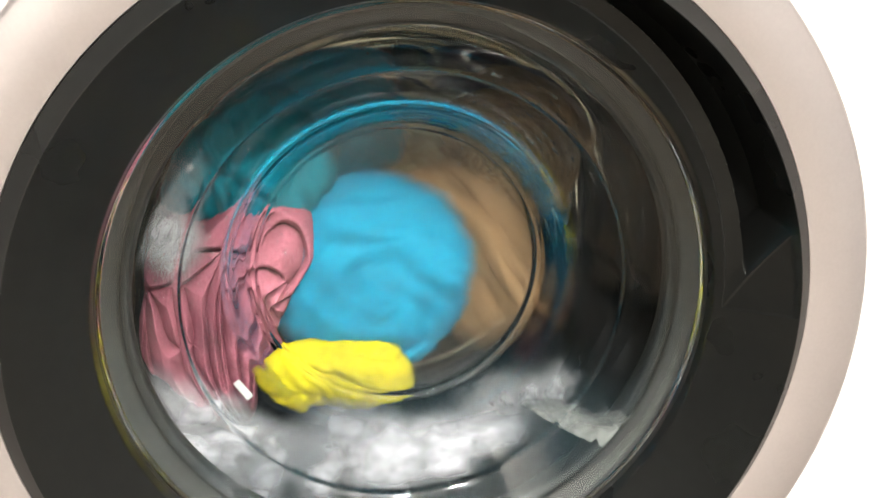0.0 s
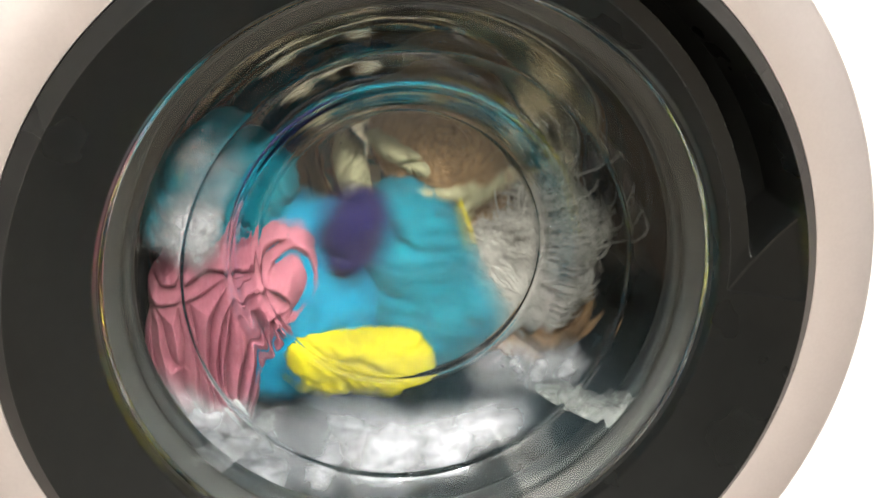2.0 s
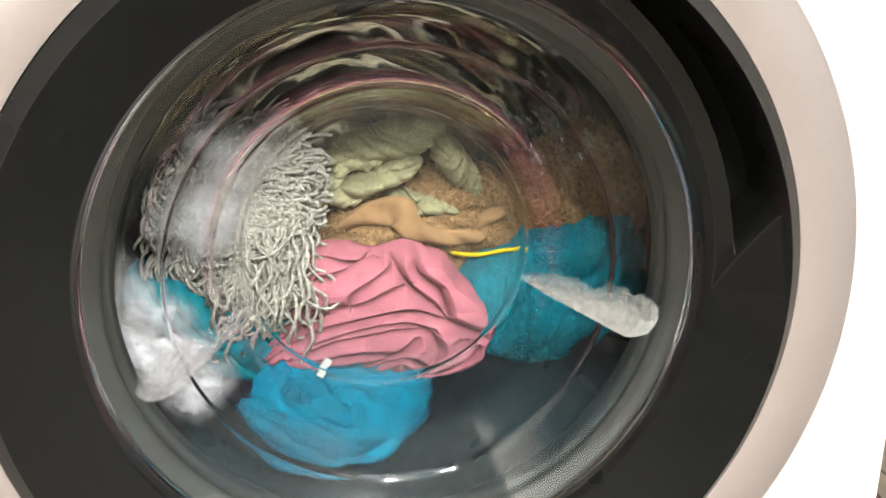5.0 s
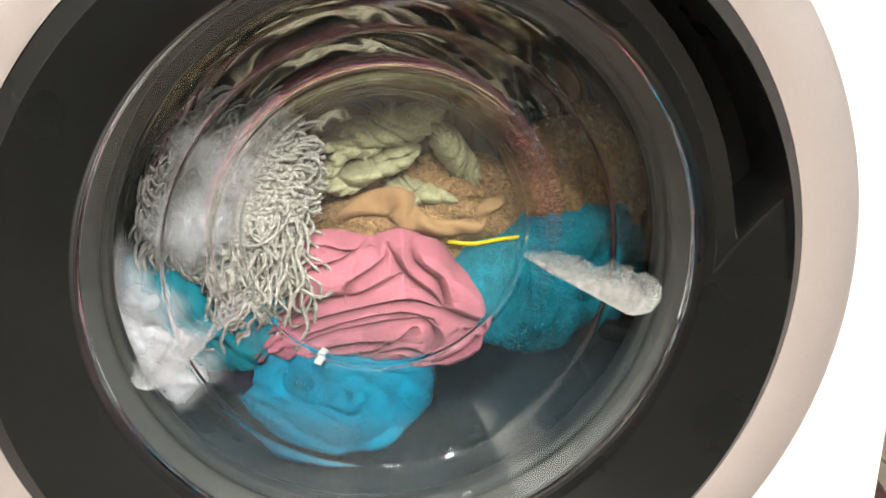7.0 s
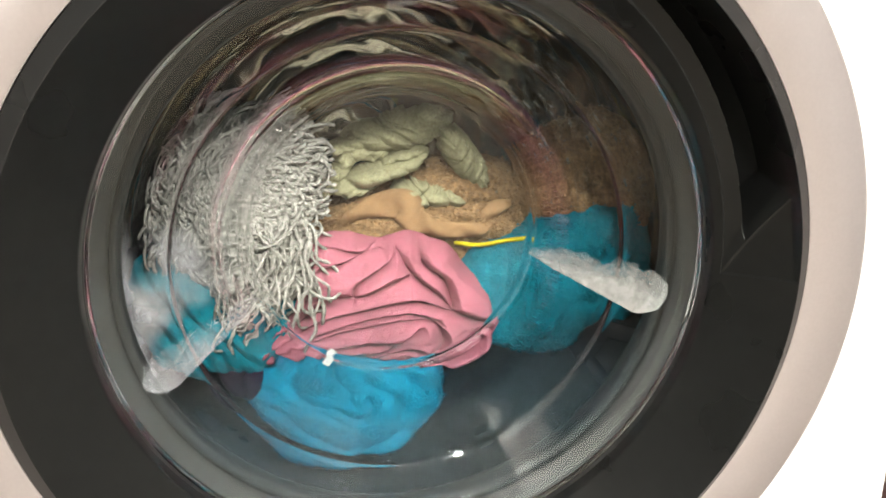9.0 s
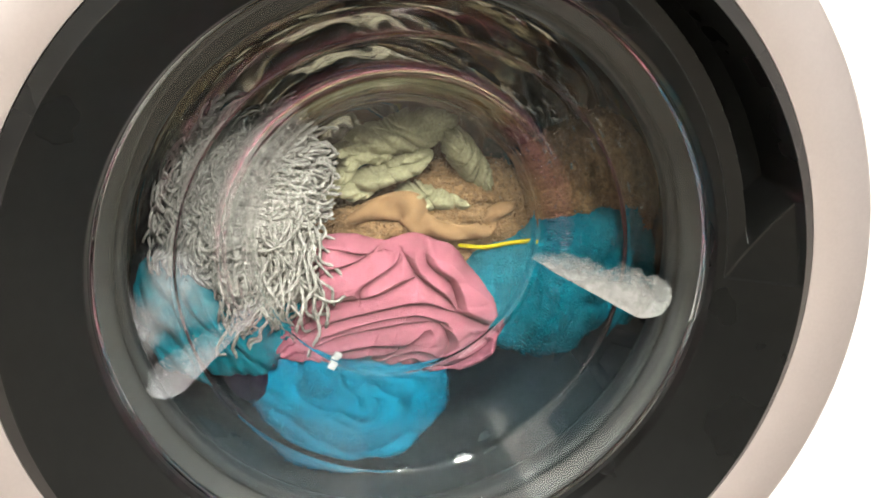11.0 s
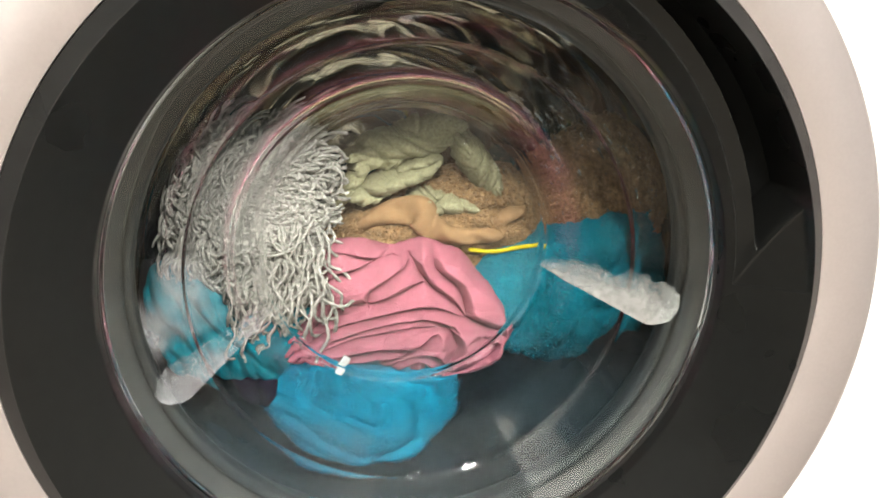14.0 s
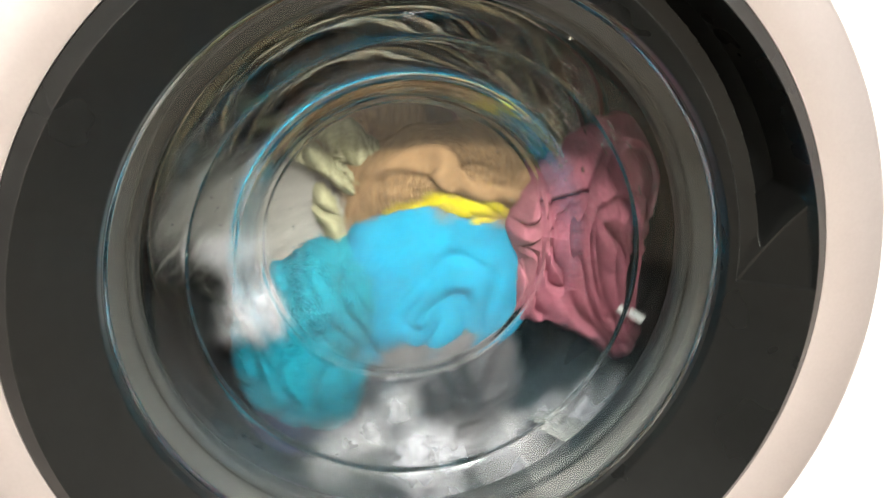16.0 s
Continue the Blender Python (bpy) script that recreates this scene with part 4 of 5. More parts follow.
# ---- motion ----
MOVES = {
    "pink": [
        (0, -0.126, 0.200, -0.036, -75), (0.1, -0.124, 0.200, -0.037, -75), (0.2, -0.103, 0.200, -0.033, -70), (0.3, -0.090, 0.200, -0.035, -60),
        (0.4, -0.090, 0.200, -0.032, -50), (0.5, -0.062, 0.200, -0.044, -35), (0.6, -0.018, 0.200, -0.069, -20), (0.7, 0.019, 0.200, -0.111, -5),
        (0.8, 0.045, 0.210, -0.157, 5), (0.9, 0.020, 0.220, -0.170, 5), (1, -0.042, 0.225, -0.178, -5), (1.1, -0.062, 0.200, -0.151, -20),
        (1.2, -0.078, 0.200, -0.143, -40), (1.3, -0.107, 0.200, -0.105, -50), (1.4, -0.139, 0.200, -0.091, -50), (1.5, -0.136, 0.200, -0.094, -55),
        (1.6, -0.119, 0.200, -0.097, -60), (1.7, -0.118, 0.200, -0.088, -65), (1.8, -0.134, 0.200, -0.087, -65), (1.9, -0.131, 0.200, -0.080, -70),
        (2, -0.130, 0.200, -0.064, -70), (2.1, -0.127, 0.200, -0.062, -65), (2.2, -0.130, 0.200, -0.060, -60), (2.3, -0.131, 0.200, -0.055, -50),
        (2.4, -0.119, 0.200, -0.054, -40), (2.5, -0.090, 0.200, -0.055, -30), (2.6, -0.078, 0.200, -0.059, -20), (2.7, -0.065, 0.200, -0.058, -12),
        (2.8, -0.057, 0.200, -0.056, -6), (2.9, -0.044, 0.200, -0.055, -3), (3, -0.041, 0.200, -0.063, 0), (3.1, -0.033, 0.200, -0.065, 0),
        (3.3, -0.019, 0.200, -0.070, 0), (3.5, -0.008, 0.200, -0.070, 0), (3.7, -0.003, 0.200, -0.066, 0), (6, -0.004, 0.200, -0.071, 0),
        (6.5, -0.006, 0.200, -0.071, 0), (9, -0.005, 0.200, -0.073, 0), (12.5, -0.003, 0.200, -0.069, 0), (14, -0.003, 0.200, -0.069, 0),
        (14.4, -0.001, 0.200, -0.070, 0), (14.5, 0.003, 0.200, -0.068, -1), (14.6, 0.008, 0.200, -0.072, -3), (14.7, 0.013, 0.200, -0.081, -6),
        (14.8, 0.010, 0.200, -0.094, -12), (14.9, 0.005, 0.200, -0.104, -18), (15, 0.014, 0.200, -0.104, -26), (15.1, 0.022, 0.200, -0.114, -32),
        (15.2, 0.039, 0.220, -0.131, -40), (15.3, 0.056, 0.240, -0.143, -48), (15.4, 0.071, 0.265, -0.157, -55), (15.5, 0.079, 0.280, -0.165, -62),
        (15.6, 0.106, 0.280, -0.163, -70), (15.7, 0.133, 0.260, -0.125, -76), (15.8, 0.155, 0.230, -0.074, -82), (15.9, 0.145, 0.210, -0.046, -88),
        (16, 0.142, 0.200, -0.034, -95),
    ],
    "blue": [
        (0, -0.017, 0.214, -0.030, 0), (0.1, 0.011, 0.214, -0.020, 15), (0.2, 0.025, 0.214, -0.049, 30), (0.3, 0.035, 0.214, -0.090, 50),
        (0.4, -0.004, 0.214, -0.122, 75), (0.5, -0.046, 0.214, -0.132, 100), (0.6, -0.074, 0.214, -0.129, 120), (0.7, -0.096, 0.214, -0.122, 145),
        (0.8, -0.118, 0.214, -0.080, 175), (0.9, -0.117, 0.214, -0.038, 205), (1, -0.080, 0.214, -0.006, 235), (1.1, -0.042, 0.214, -0.006, 260),
        (1.2, -0.039, 0.214, -0.002, 285), (1.3, -0.003, 0.214, -0.039, 310), (1.4, 0.002, 0.214, -0.089, 340), (1.5, 0.005, 0.214, -0.110, 370),
        (1.6, -0.025, 0.214, -0.142, 400), (1.7, -0.052, 0.214, -0.139, 425), (1.8, -0.088, 0.214, -0.134, 450), (1.9, -0.114, 0.214, -0.096, 480),
        (2, -0.087, 0.214, -0.052, 505), (2.1, -0.071, 0.214, -0.030, 530), (2.2, -0.045, 0.214, -0.029, 560), (2.3, -0.014, 0.214, -0.037, 590),
        (2.4, 0.008, 0.214, -0.078, 620), (2.5, 0.005, 0.214, -0.113, 645), (2.6, -0.029, 0.214, -0.138, 670), (2.7, -0.060, 0.214, -0.139, 690),
        (2.8, -0.066, 0.214, -0.138, 705), (3, -0.072, 0.214, -0.146, 716), (3.5, -0.065, 0.202, -0.118, 720), (3.7, -0.058, 0.207, -0.120, 720),
        (6, -0.037, 0.214, -0.127, 720), (6.5, -0.037, 0.214, -0.127, 720), (9, -0.035, 0.214, -0.132, 720), (12.5, -0.033, 0.214, -0.128, 720),
        (14, -0.031, 0.214, -0.128, 720), (14.4, -0.028, 0.214, -0.129, 720), (14.5, -0.021, 0.214, -0.130, 718), (14.6, -0.007, 0.214, -0.147, 710),
        (14.7, 0.017, 0.214, -0.145, 700), (14.8, 0.036, 0.214, -0.148, 690), (14.9, 0.056, 0.214, -0.140, 682), (15, 0.081, 0.214, -0.133, 672),
        (15.1, 0.090, 0.214, -0.124, 660), (15.2, 0.100, 0.214, -0.110, 650), (15.3, 0.115, 0.232, -0.094, 635), (15.4, 0.128, 0.242, -0.074, 615),
        (15.5, 0.132, 0.242, -0.059, 590), (15.6, 0.074, 0.242, -0.038, 560), (15.7, 0.056, 0.232, -0.063, 530), (15.8, 0.053, 0.217, -0.077, 500),
        (15.9, 0.036, 0.214, -0.066, 475), (16, 0.026, 0.214, -0.068, 455),
    ],
    "teal": [
        (0, -0.053, 0.250, 0.080, -800), (0.1, -0.026, 0.250, 0.086, -770), (0.2, 0.017, 0.250, 0.073, -740), (0.3, 0.043, 0.250, 0.037, -710),
        (0.4, -0.011, 0.240, 0.053, -680), (0.5, 0.022, 0.220, 0.062, -650), (0.6, 0.028, 0.218, 0.030, -620), (0.7, 0.079, 0.218, -0.071, -590),
        (0.8, 0.051, 0.230, -0.109, -560), (0.9, 0.059, 0.240, -0.074, -530), (1, 0.040, 0.240, -0.047, -500), (1.1, -0.044, 0.280, -0.122, -470),
        (1.2, -0.123, 0.260, -0.052, -440), (1.3, -0.108, 0.250, 0.002, -410), (1.4, -0.079, 0.240, 0.034, -380), (1.5, -0.032, 0.218, 0.004, -350),
        (1.6, -0.007, 0.218, -0.027, -320), (1.7, 0.033, 0.218, -0.051, -290), (1.8, 0.079, 0.218, -0.082, -260), (1.9, 0.053, 0.230, -0.089, -230),
        (2, 0.032, 0.230, -0.042, -200), (2.1, -0.045, 0.280, -0.121, -170), (2.2, -0.124, 0.280, -0.095, -140), (2.3, -0.115, 0.270, -0.031, -110),
        (2.4, -0.077, 0.250, 0.019, -80), (2.5, -0.029, 0.230, 0.020, -50), (2.6, -0.002, 0.218, -0.016, -20), (2.7, 0.048, 0.218, -0.030, 10),
        (2.8, 0.076, 0.218, -0.050, 35), (2.9, 0.095, 0.218, -0.059, 55), (3, 0.096, 0.218, -0.062, 65), (3.5, 0.124, 0.216, -0.062, 75),
        (3.7, 0.127, 0.216, -0.059, 75), (6, 0.126, 0.216, -0.063, 75), (6.5, 0.124, 0.216, -0.063, 75), (9, 0.124, 0.216, -0.064, 75),
        (12.5, 0.126, 0.216, -0.060, 75), (14, 0.127, 0.216, -0.060, 75), (14.4, 0.127, 0.216, -0.056, 74), (14.5, 0.128, 0.216, -0.053, 72),
        (14.6, 0.116, 0.218, -0.051, 68), (14.7, 0.111, 0.218, -0.044, 60), (14.8, 0.109, 0.218, -0.031, 55), (14.9, 0.080, 0.214, -0.016, 40),
        (15, 0.058, 0.205, -0.006, 24), (15.1, 0.030, 0.214, 0.000, 8), (15.2, 0.003, 0.218, -0.005, -10), (15.3, -0.033, 0.218, -0.020, -30),
        (15.4, -0.090, 0.218, -0.065, -50), (15.5, -0.118, 0.218, -0.085, -70), (15.6, -0.113, 0.230, -0.116, -90), (15.7, -0.101, 0.240, -0.123, -105),
        (15.8, -0.077, 0.240, -0.116, -120), (15.9, -0.063, 0.230, -0.099, -135), (16, -0.053, 0.218, -0.088, -150),
    ],
    "deep": [
        (0, -0.100, 0.207, 0.066, 0), (0.2, -0.114, 0.207, 0.045, 30), (0.4, -0.127, 0.207, 0.032, 60), (0.5, -0.137, 0.207, 0.019, 75),
        (0.7, -0.143, 0.207, 0.005, 105), (0.9, -0.138, 0.207, 0.016, 135), (1, -0.137, 0.207, 0.027, 150), (1.2, -0.125, 0.207, 0.042, 190),
        (1.4, -0.133, 0.207, 0.021, 230), (1.5, -0.139, 0.207, 0.013, 250), (1.7, -0.148, 0.207, 0.004, 290), (1.9, -0.139, 0.207, 0.028, 330),
        (2, -0.133, 0.207, 0.040, 350), (2.2, -0.115, 0.207, 0.050, 400), (2.4, -0.102, 0.207, 0.053, 450), (2.5, -0.098, 0.207, 0.049, 475),
        (2.6, -0.099, 0.207, 0.036, 510), (2.7, -0.107, 0.207, 0.024, 560), (2.8, -0.118, 0.225, 0.007, 610), (2.9, -0.126, 0.225, -0.000, 660),
        (3, -0.136, 0.225, -0.013, 700), (3.5, -0.124, 0.207, -0.036, 720), (3.7, -0.123, 0.207, -0.046, 720), (6, -0.127, 0.207, -0.063, 720),
        (6.5, -0.128, 0.207, -0.064, 720), (9, -0.128, 0.207, -0.067, 720), (12.5, -0.125, 0.207, -0.063, 720), (14, -0.124, 0.207, -0.063, 720),
        (14.4, -0.124, 0.207, -0.067, 718), (14.6, 0.007, 0.305, -0.121, 706), (14.7, 0.090, 0.285, -0.037, 698), (14.8, 0.123, 0.255, 0.013, 690),
        (15, 0.146, 0.235, 0.048, 665), (15.2, 0.132, 0.250, 0.032, 630), (15.4, 0.142, 0.245, 0.027, 590), (15.5, 0.140, 0.240, 0.019, 570),
        (15.7, 0.119, 0.245, 0.042, 530), (15.8, 0.061, 0.285, 0.020, 505), (16, 0.006, 0.295, -0.098, 455),
    ],
    "tan": [
        (0, 0.079, 0.257, -0.023, 60), (0.1, 0.123, 0.257, -0.091, 75), (0.2, 0.067, 0.295, -0.035, 100), (0.3, 0.011, 0.315, -0.161, 125),
        (0.4, -0.079, 0.315, -0.104, 150), (0.5, -0.094, 0.295, -0.021, 175), (0.6, -0.057, 0.257, 0.029, 205), (0.7, -0.009, 0.257, 0.004, 235),
        (0.8, 0.054, 0.257, -0.048, 265), (0.9, 0.083, 0.265, -0.113, 290), (1, 0.028, 0.310, -0.022, 320), (1.1, 0.052, 0.257, -0.050, 350),
        (1.2, 0.074, 0.285, -0.117, 375), (1.3, 0.006, 0.315, -0.169, 400), (1.4, -0.088, 0.325, -0.138, 430), (1.5, -0.118, 0.305, -0.044, 460),
        (1.6, -0.073, 0.265, 0.008, 490), (1.7, -0.031, 0.257, 0.020, 515), (1.8, 0.008, 0.257, -0.013, 540), (1.9, 0.073, 0.257, -0.087, 570),
        (2, 0.101, 0.285, -0.091, 590), (2.1, 0.091, 0.285, -0.073, 610), (2.2, 0.081, 0.265, -0.092, 630), (2.3, 0.041, 0.315, -0.165, 650),
        (2.4, -0.045, 0.315, -0.166, 670), (2.5, -0.098, 0.315, -0.090, 685), (2.6, -0.090, 0.295, -0.021, 698), (2.7, -0.049, 0.257, 0.015, 708),
        (2.8, -0.003, 0.257, 0.006, 714), (2.9, 0.016, 0.257, 0.000, 718), (3, 0.025, 0.257, -0.020, 720), (3.3, 0.039, 0.257, -0.024, 720),
        (3.5, 0.042, 0.257, -0.019, 720), (3.7, 0.041, 0.257, -0.016, 720), (6, 0.040, 0.257, -0.023, 720), (6.5, 0.039, 0.257, -0.023, 720),
        (9, 0.038, 0.257, -0.025, 720), (12.5, 0.040, 0.257, -0.021, 720), (14, 0.041, 0.257, -0.021, 720), (14.4, 0.039, 0.257, -0.018, 719),
        (14.5, 0.036, 0.257, -0.013, 716), (14.6, 0.029, 0.257, -0.008, 710), (14.7, 0.018, 0.257, -0.002, 702), (14.8, -0.000, 0.257, 0.007, 690),
        (14.9, -0.014, 0.257, 0.008, 672), (15, -0.027, 0.257, 0.005, 650), (15.1, -0.063, 0.257, -0.033, 620), (15.2, -0.101, 0.257, -0.093, 590),
        (15.3, -0.070, 0.285, -0.175, 560), (15.4, 0.003, 0.315, -0.207, 530), (15.5, -0.039, 0.315, -0.060, 500), (15.6, -0.102, 0.305, -0.087, 470),
        (15.7, -0.123, 0.275, -0.105, 450), (15.8, -0.058, 0.305, -0.030, 420), (15.9, 0.048, 0.275, 0.003, 390), (16, 0.052, 0.245, 0.014, 365),
    ],
    "brown": [
        (0, 0.110, 0.255, 0.052, 0), (0.5, 0.101, 0.255, 0.015, 140), (1, 0.061, 0.255, 0.048, 280), (1.5, 0.094, 0.255, 0.053, 420),
        (2, 0.050, 0.255, 0.049, 560), (2.5, 0.062, 0.255, 0.052, 680), (3, 0.141, 0.255, 0.004, 715), (3.5, 0.169, 0.238, 0.000, 720),
        (3.7, 0.169, 0.238, 0.002, 720), (6, 0.171, 0.238, 0.005, 720), (6.5, 0.169, 0.238, 0.005, 720), (9, 0.170, 0.238, 0.003, 720),
        (12.5, 0.173, 0.238, 0.007, 720), (14, 0.173, 0.238, 0.007, 720), (14.5, 0.157, 0.255, 0.020, 715), (14.8, 0.133, 0.255, 0.045, 690),
        (15.2, 0.074, 0.290, 0.053, 640), (15.6, -0.034, 0.290, 0.022, 560), (16, -0.014, 0.290, 0.048, 470),
    ],
    "sage": [
        (0, 0.048, 0.280, 0.057, 0), (0.5, 0.082, 0.310, -0.045, 150), (0.8, 0.015, 0.260, 0.019, 240), (1, 0.043, 0.260, 0.029, 300),
        (1.5, 0.012, 0.310, -0.044, 430), (1.9, 0.019, 0.250, 0.015, 530), (2.1, 0.011, 0.250, 0.015, 590), (2.5, 0.047, 0.300, -0.027, 670),
        (2.8, 0.035, 0.245, 0.047, 705), (3, 0.031, 0.245, 0.039, 716), (3.5, 0.028, 0.245, 0.037, 720), (3.7, 0.026, 0.245, 0.038, 720),
        (6, 0.027, 0.245, 0.035, 720), (6.5, 0.025, 0.245, 0.035, 720), (9, 0.026, 0.245, 0.033, 720), (12.5, 0.028, 0.245, 0.036, 720),
        (14, 0.029, 0.245, 0.036, 720), (14.4, 0.023, 0.245, 0.037, 716), (14.6, 0.009, 0.245, 0.043, 706), (14.8, -0.027, 0.245, 0.032, 680),
        (15, -0.054, 0.270, 0.001, 640), (15.3, -0.044, 0.310, -0.118, 580), (15.6, -0.028, 0.310, -0.044, 510), (15.8, -0.037, 0.270, 0.012, 465),
        (16, -0.029, 0.250, 0.024, 420),
    ],
    "yellow": [
        (0, -0.047, 0.172, -0.093, 12), (0.1, -0.064, 0.172, -0.097, 10), (0.2, -0.090, 0.172, -0.094, 0), (0.3, -0.085, 0.172, -0.104, 0),
        (0.4, -0.091, 0.172, -0.099, -40), (0.5, -0.102, 0.172, -0.084, -60), (0.6, -0.123, 0.172, -0.042, -55), (0.7, -0.086, 0.172, -0.034, -10),
        (0.8, -0.031, 0.172, -0.059, 0), (0.9, -0.028, 0.172, -0.063, 10), (1, -0.045, 0.172, -0.064, 20), (1.1, -0.073, 0.172, -0.069, 35),
        (1.2, -0.074, 0.172, -0.068, 45), (1.3, -0.078, 0.172, -0.082, 55), (1.4, -0.073, 0.172, -0.091, 70), (1.5, -0.054, 0.172, -0.098, 85),
        (1.6, -0.049, 0.172, -0.094, 85), (1.7, -0.053, 0.172, -0.075, 50), (1.8, -0.048, 0.172, -0.065, 15), (1.9, -0.029, 0.172, -0.079, 0),
        (2, -0.033, 0.172, -0.098, 10), (2.1, -0.045, 0.172, -0.101, 10), (2.2, -0.065, 0.192, -0.118, 10), (2.3, -0.077, 0.242, -0.154, 0),
        (2.4, -0.045, 0.272, -0.146, -10), (2.6, 0.010, 0.282, -0.113, -10), (2.8, 0.063, 0.272, -0.082, -8), (3, 0.087, 0.262, -0.086, -8),
        (3.5, 0.093, 0.262, -0.086, -8), (3.7, 0.093, 0.262, -0.084, -8), (6, 0.092, 0.262, -0.084, -8), (6.5, 0.090, 0.262, -0.083, -8),
        (9, 0.092, 0.262, -0.084, -8), (12.5, 0.093, 0.262, -0.080, -8), (14, 0.094, 0.262, -0.080, -8), (14.5, 0.091, 0.262, -0.077, -12),
        (14.7, 0.074, 0.262, -0.075, -25), (14.9, 0.051, 0.272, -0.087, -40), (15.1, 0.005, 0.272, -0.108, -55), (15.2, -0.037, 0.272, -0.136, -70),
        (15.4, -0.028, 0.292, -0.158, -90), (15.6, 0.070, 0.302, -0.130, -120), (15.8, 0.084, 0.262, -0.032, -150), (15.9, 0.062, 0.222, 0.005, -165),
        (16, 0.042, 0.217, 0.005, -180),
    ],
    "grey": [
        (0, 0.097, 0.286, 0.017, -60), (0.1, 0.095, 0.276, 0.014, -40), (0.2, 0.032, 0.246, 0.021, -20), (0.3, -0.001, 0.208, 0.006, 0),
        (0.4, 0.014, 0.208, -0.038, 15), (0.5, 0.045, 0.208, -0.071, 30), (0.6, 0.072, 0.256, -0.117, 50), (0.7, 0.043, 0.316, -0.183, 75),
        (0.8, -0.043, 0.336, -0.170, 105), (1, -0.077, 0.336, -0.074, 165), (1.2, -0.051, 0.306, 0.011, 225), (1.3, -0.017, 0.256, 0.015, 250),
        (1.4, -0.011, 0.208, -0.009, 275), (1.5, 0.057, 0.208, -0.079, 300), (1.6, 0.076, 0.256, -0.123, 320), (1.7, 0.038, 0.316, -0.176, 345),
        (1.9, -0.066, 0.336, -0.149, 400), (2.1, -0.035, 0.336, -0.050, 460), (2.3, -0.033, 0.276, 0.008, 520), (2.4, -0.020, 0.208, -0.002, 545),
        (2.5, 0.035, 0.208, -0.045, 565), (2.6, 0.062, 0.208, -0.087, 585), (2.7, 0.081, 0.256, -0.143, 605), (2.9, 0.019, 0.356, -0.168, 650),
        (3.3, 0.026, 0.366, -0.158, 690), (6, 0.026, 0.366, -0.150, 690), (12.5, 0.025, 0.366, -0.151, 690), (14.4, 0.025, 0.366, -0.148, 690),
        (14.8, 0.097, 0.346, -0.149, 670), (15, 0.130, 0.296, -0.098, 655), (15.2, 0.113, 0.208, -0.032, 635), (15.3, 0.099, 0.208, -0.016, 620),
        (15.4, 0.072, 0.208, -0.023, 595), (15.5, 0.044, 0.208, -0.034, 570), (15.6, 0.025, 0.208, -0.051, 545), (15.7, 0.008, 0.208, -0.069, 520),
        (15.8, 0.013, 0.208, -0.104, 500), (15.9, 0.002, 0.208, -0.128, 480), (16, 0.025, 0.208, -0.136, 460),
    ],
    "navy": [
        (0, -0.061, 0.346, -0.140, 0), (0.4, -0.130, 0.326, -0.103, 60), (0.6, -0.136, 0.266, -0.029, 110), (0.7, -0.122, 0.206, 0.015, 140),
        (0.8, -0.074, 0.184, 0.042, 170), (0.9, -0.013, 0.184, 0.009, 200), (1, 0.061, 0.184, -0.071, 230), (1.1, 0.072, 0.226, -0.134, 255),
        (1.3, 0.007, 0.326, -0.188, 300), (1.5, -0.107, 0.326, -0.115, 350), (1.7, -0.125, 0.276, -0.046, 400), (1.8, -0.102, 0.184, 0.001, 425),
        (1.9, -0.076, 0.184, 0.011, 450), (2, -0.030, 0.184, 0.002, 480), (2.1, 0.029, 0.184, -0.052, 510), (2.2, 0.075, 0.266, -0.153, 530),
        (2.4, 0.046, 0.346, -0.195, 560), (3, 0.022, 0.386, -0.209, 600), (6, 0.026, 0.386, -0.197, 600), (12.5, 0.020, 0.386, -0.197, 600),
        (14.4, 0.020, 0.386, -0.194, 600), (15, 0.097, 0.366, -0.120, 560), (15.4, 0.090, 0.326, -0.017, 520), (15.6, 0.040, 0.276, 0.014, 490),
        (15.7, 0.005, 0.226, 0.027, 470), (15.8, -0.037, 0.184, 0.024, 450), (15.9, -0.120, 0.184, -0.073, 420), (16, -0.091, 0.226, -0.161, 395),
    ],
    "purple": [
        (0, 0.087, 0.296, 0.095, 0), (0.5, -0.018, 0.306, 0.013, 90), (1, 0.086, 0.306, 0.015, 180), (1.5, 0.058, 0.276, -0.028, 270),
        (2, 0.037, 0.306, 0.014, 360), (2.5, 0.038, 0.246, -0.020, 450), (2.8, -0.014, 0.296, -0.071, 520), (3.1, -0.067, 0.276, -0.120, 580),
        (3.5, -0.096, 0.246, -0.120, 620), (3.7, -0.107, 0.216, -0.107, 630), (6, -0.110, 0.216, -0.111, 630), (6.5, -0.112, 0.216, -0.111, 630),
        (9, -0.112, 0.216, -0.115, 630), (12.5, -0.109, 0.216, -0.111, 630), (14, -0.109, 0.216, -0.111, 630), (14.4, -0.108, 0.216, -0.115, 628),
        (14.7, -0.054, 0.246, -0.185, 600), (15, 0.056, 0.296, -0.205, 560), (15.3, 0.146, 0.296, -0.090, 500), (15.6, 0.095, 0.296, 0.040, 440),
        (16, -0.030, 0.296, 0.076, 360),
    ],
    "mop": [
        (0, 0.051, 0.322, -0.041, -60), (0.4, -0.056, 0.322, -0.089, -140), (0.7, -0.048, 0.282, 0.019, -200), (0.9, 0.034, 0.262, 0.020, -240),
        (1, 0.006, 0.207, 0.061, -260), (1.1, 0.059, 0.252, -0.000, -285), (1.3, 0.040, 0.312, -0.150, -330), (1.6, -0.061, 0.322, -0.075, -400),
        (1.8, -0.019, 0.212, 0.037, -445), (1.9, 0.017, 0.172, 0.026, -470), (2, 0.094, 0.212, -0.049, -490), (2.1, 0.031, 0.202, 0.012, -515),
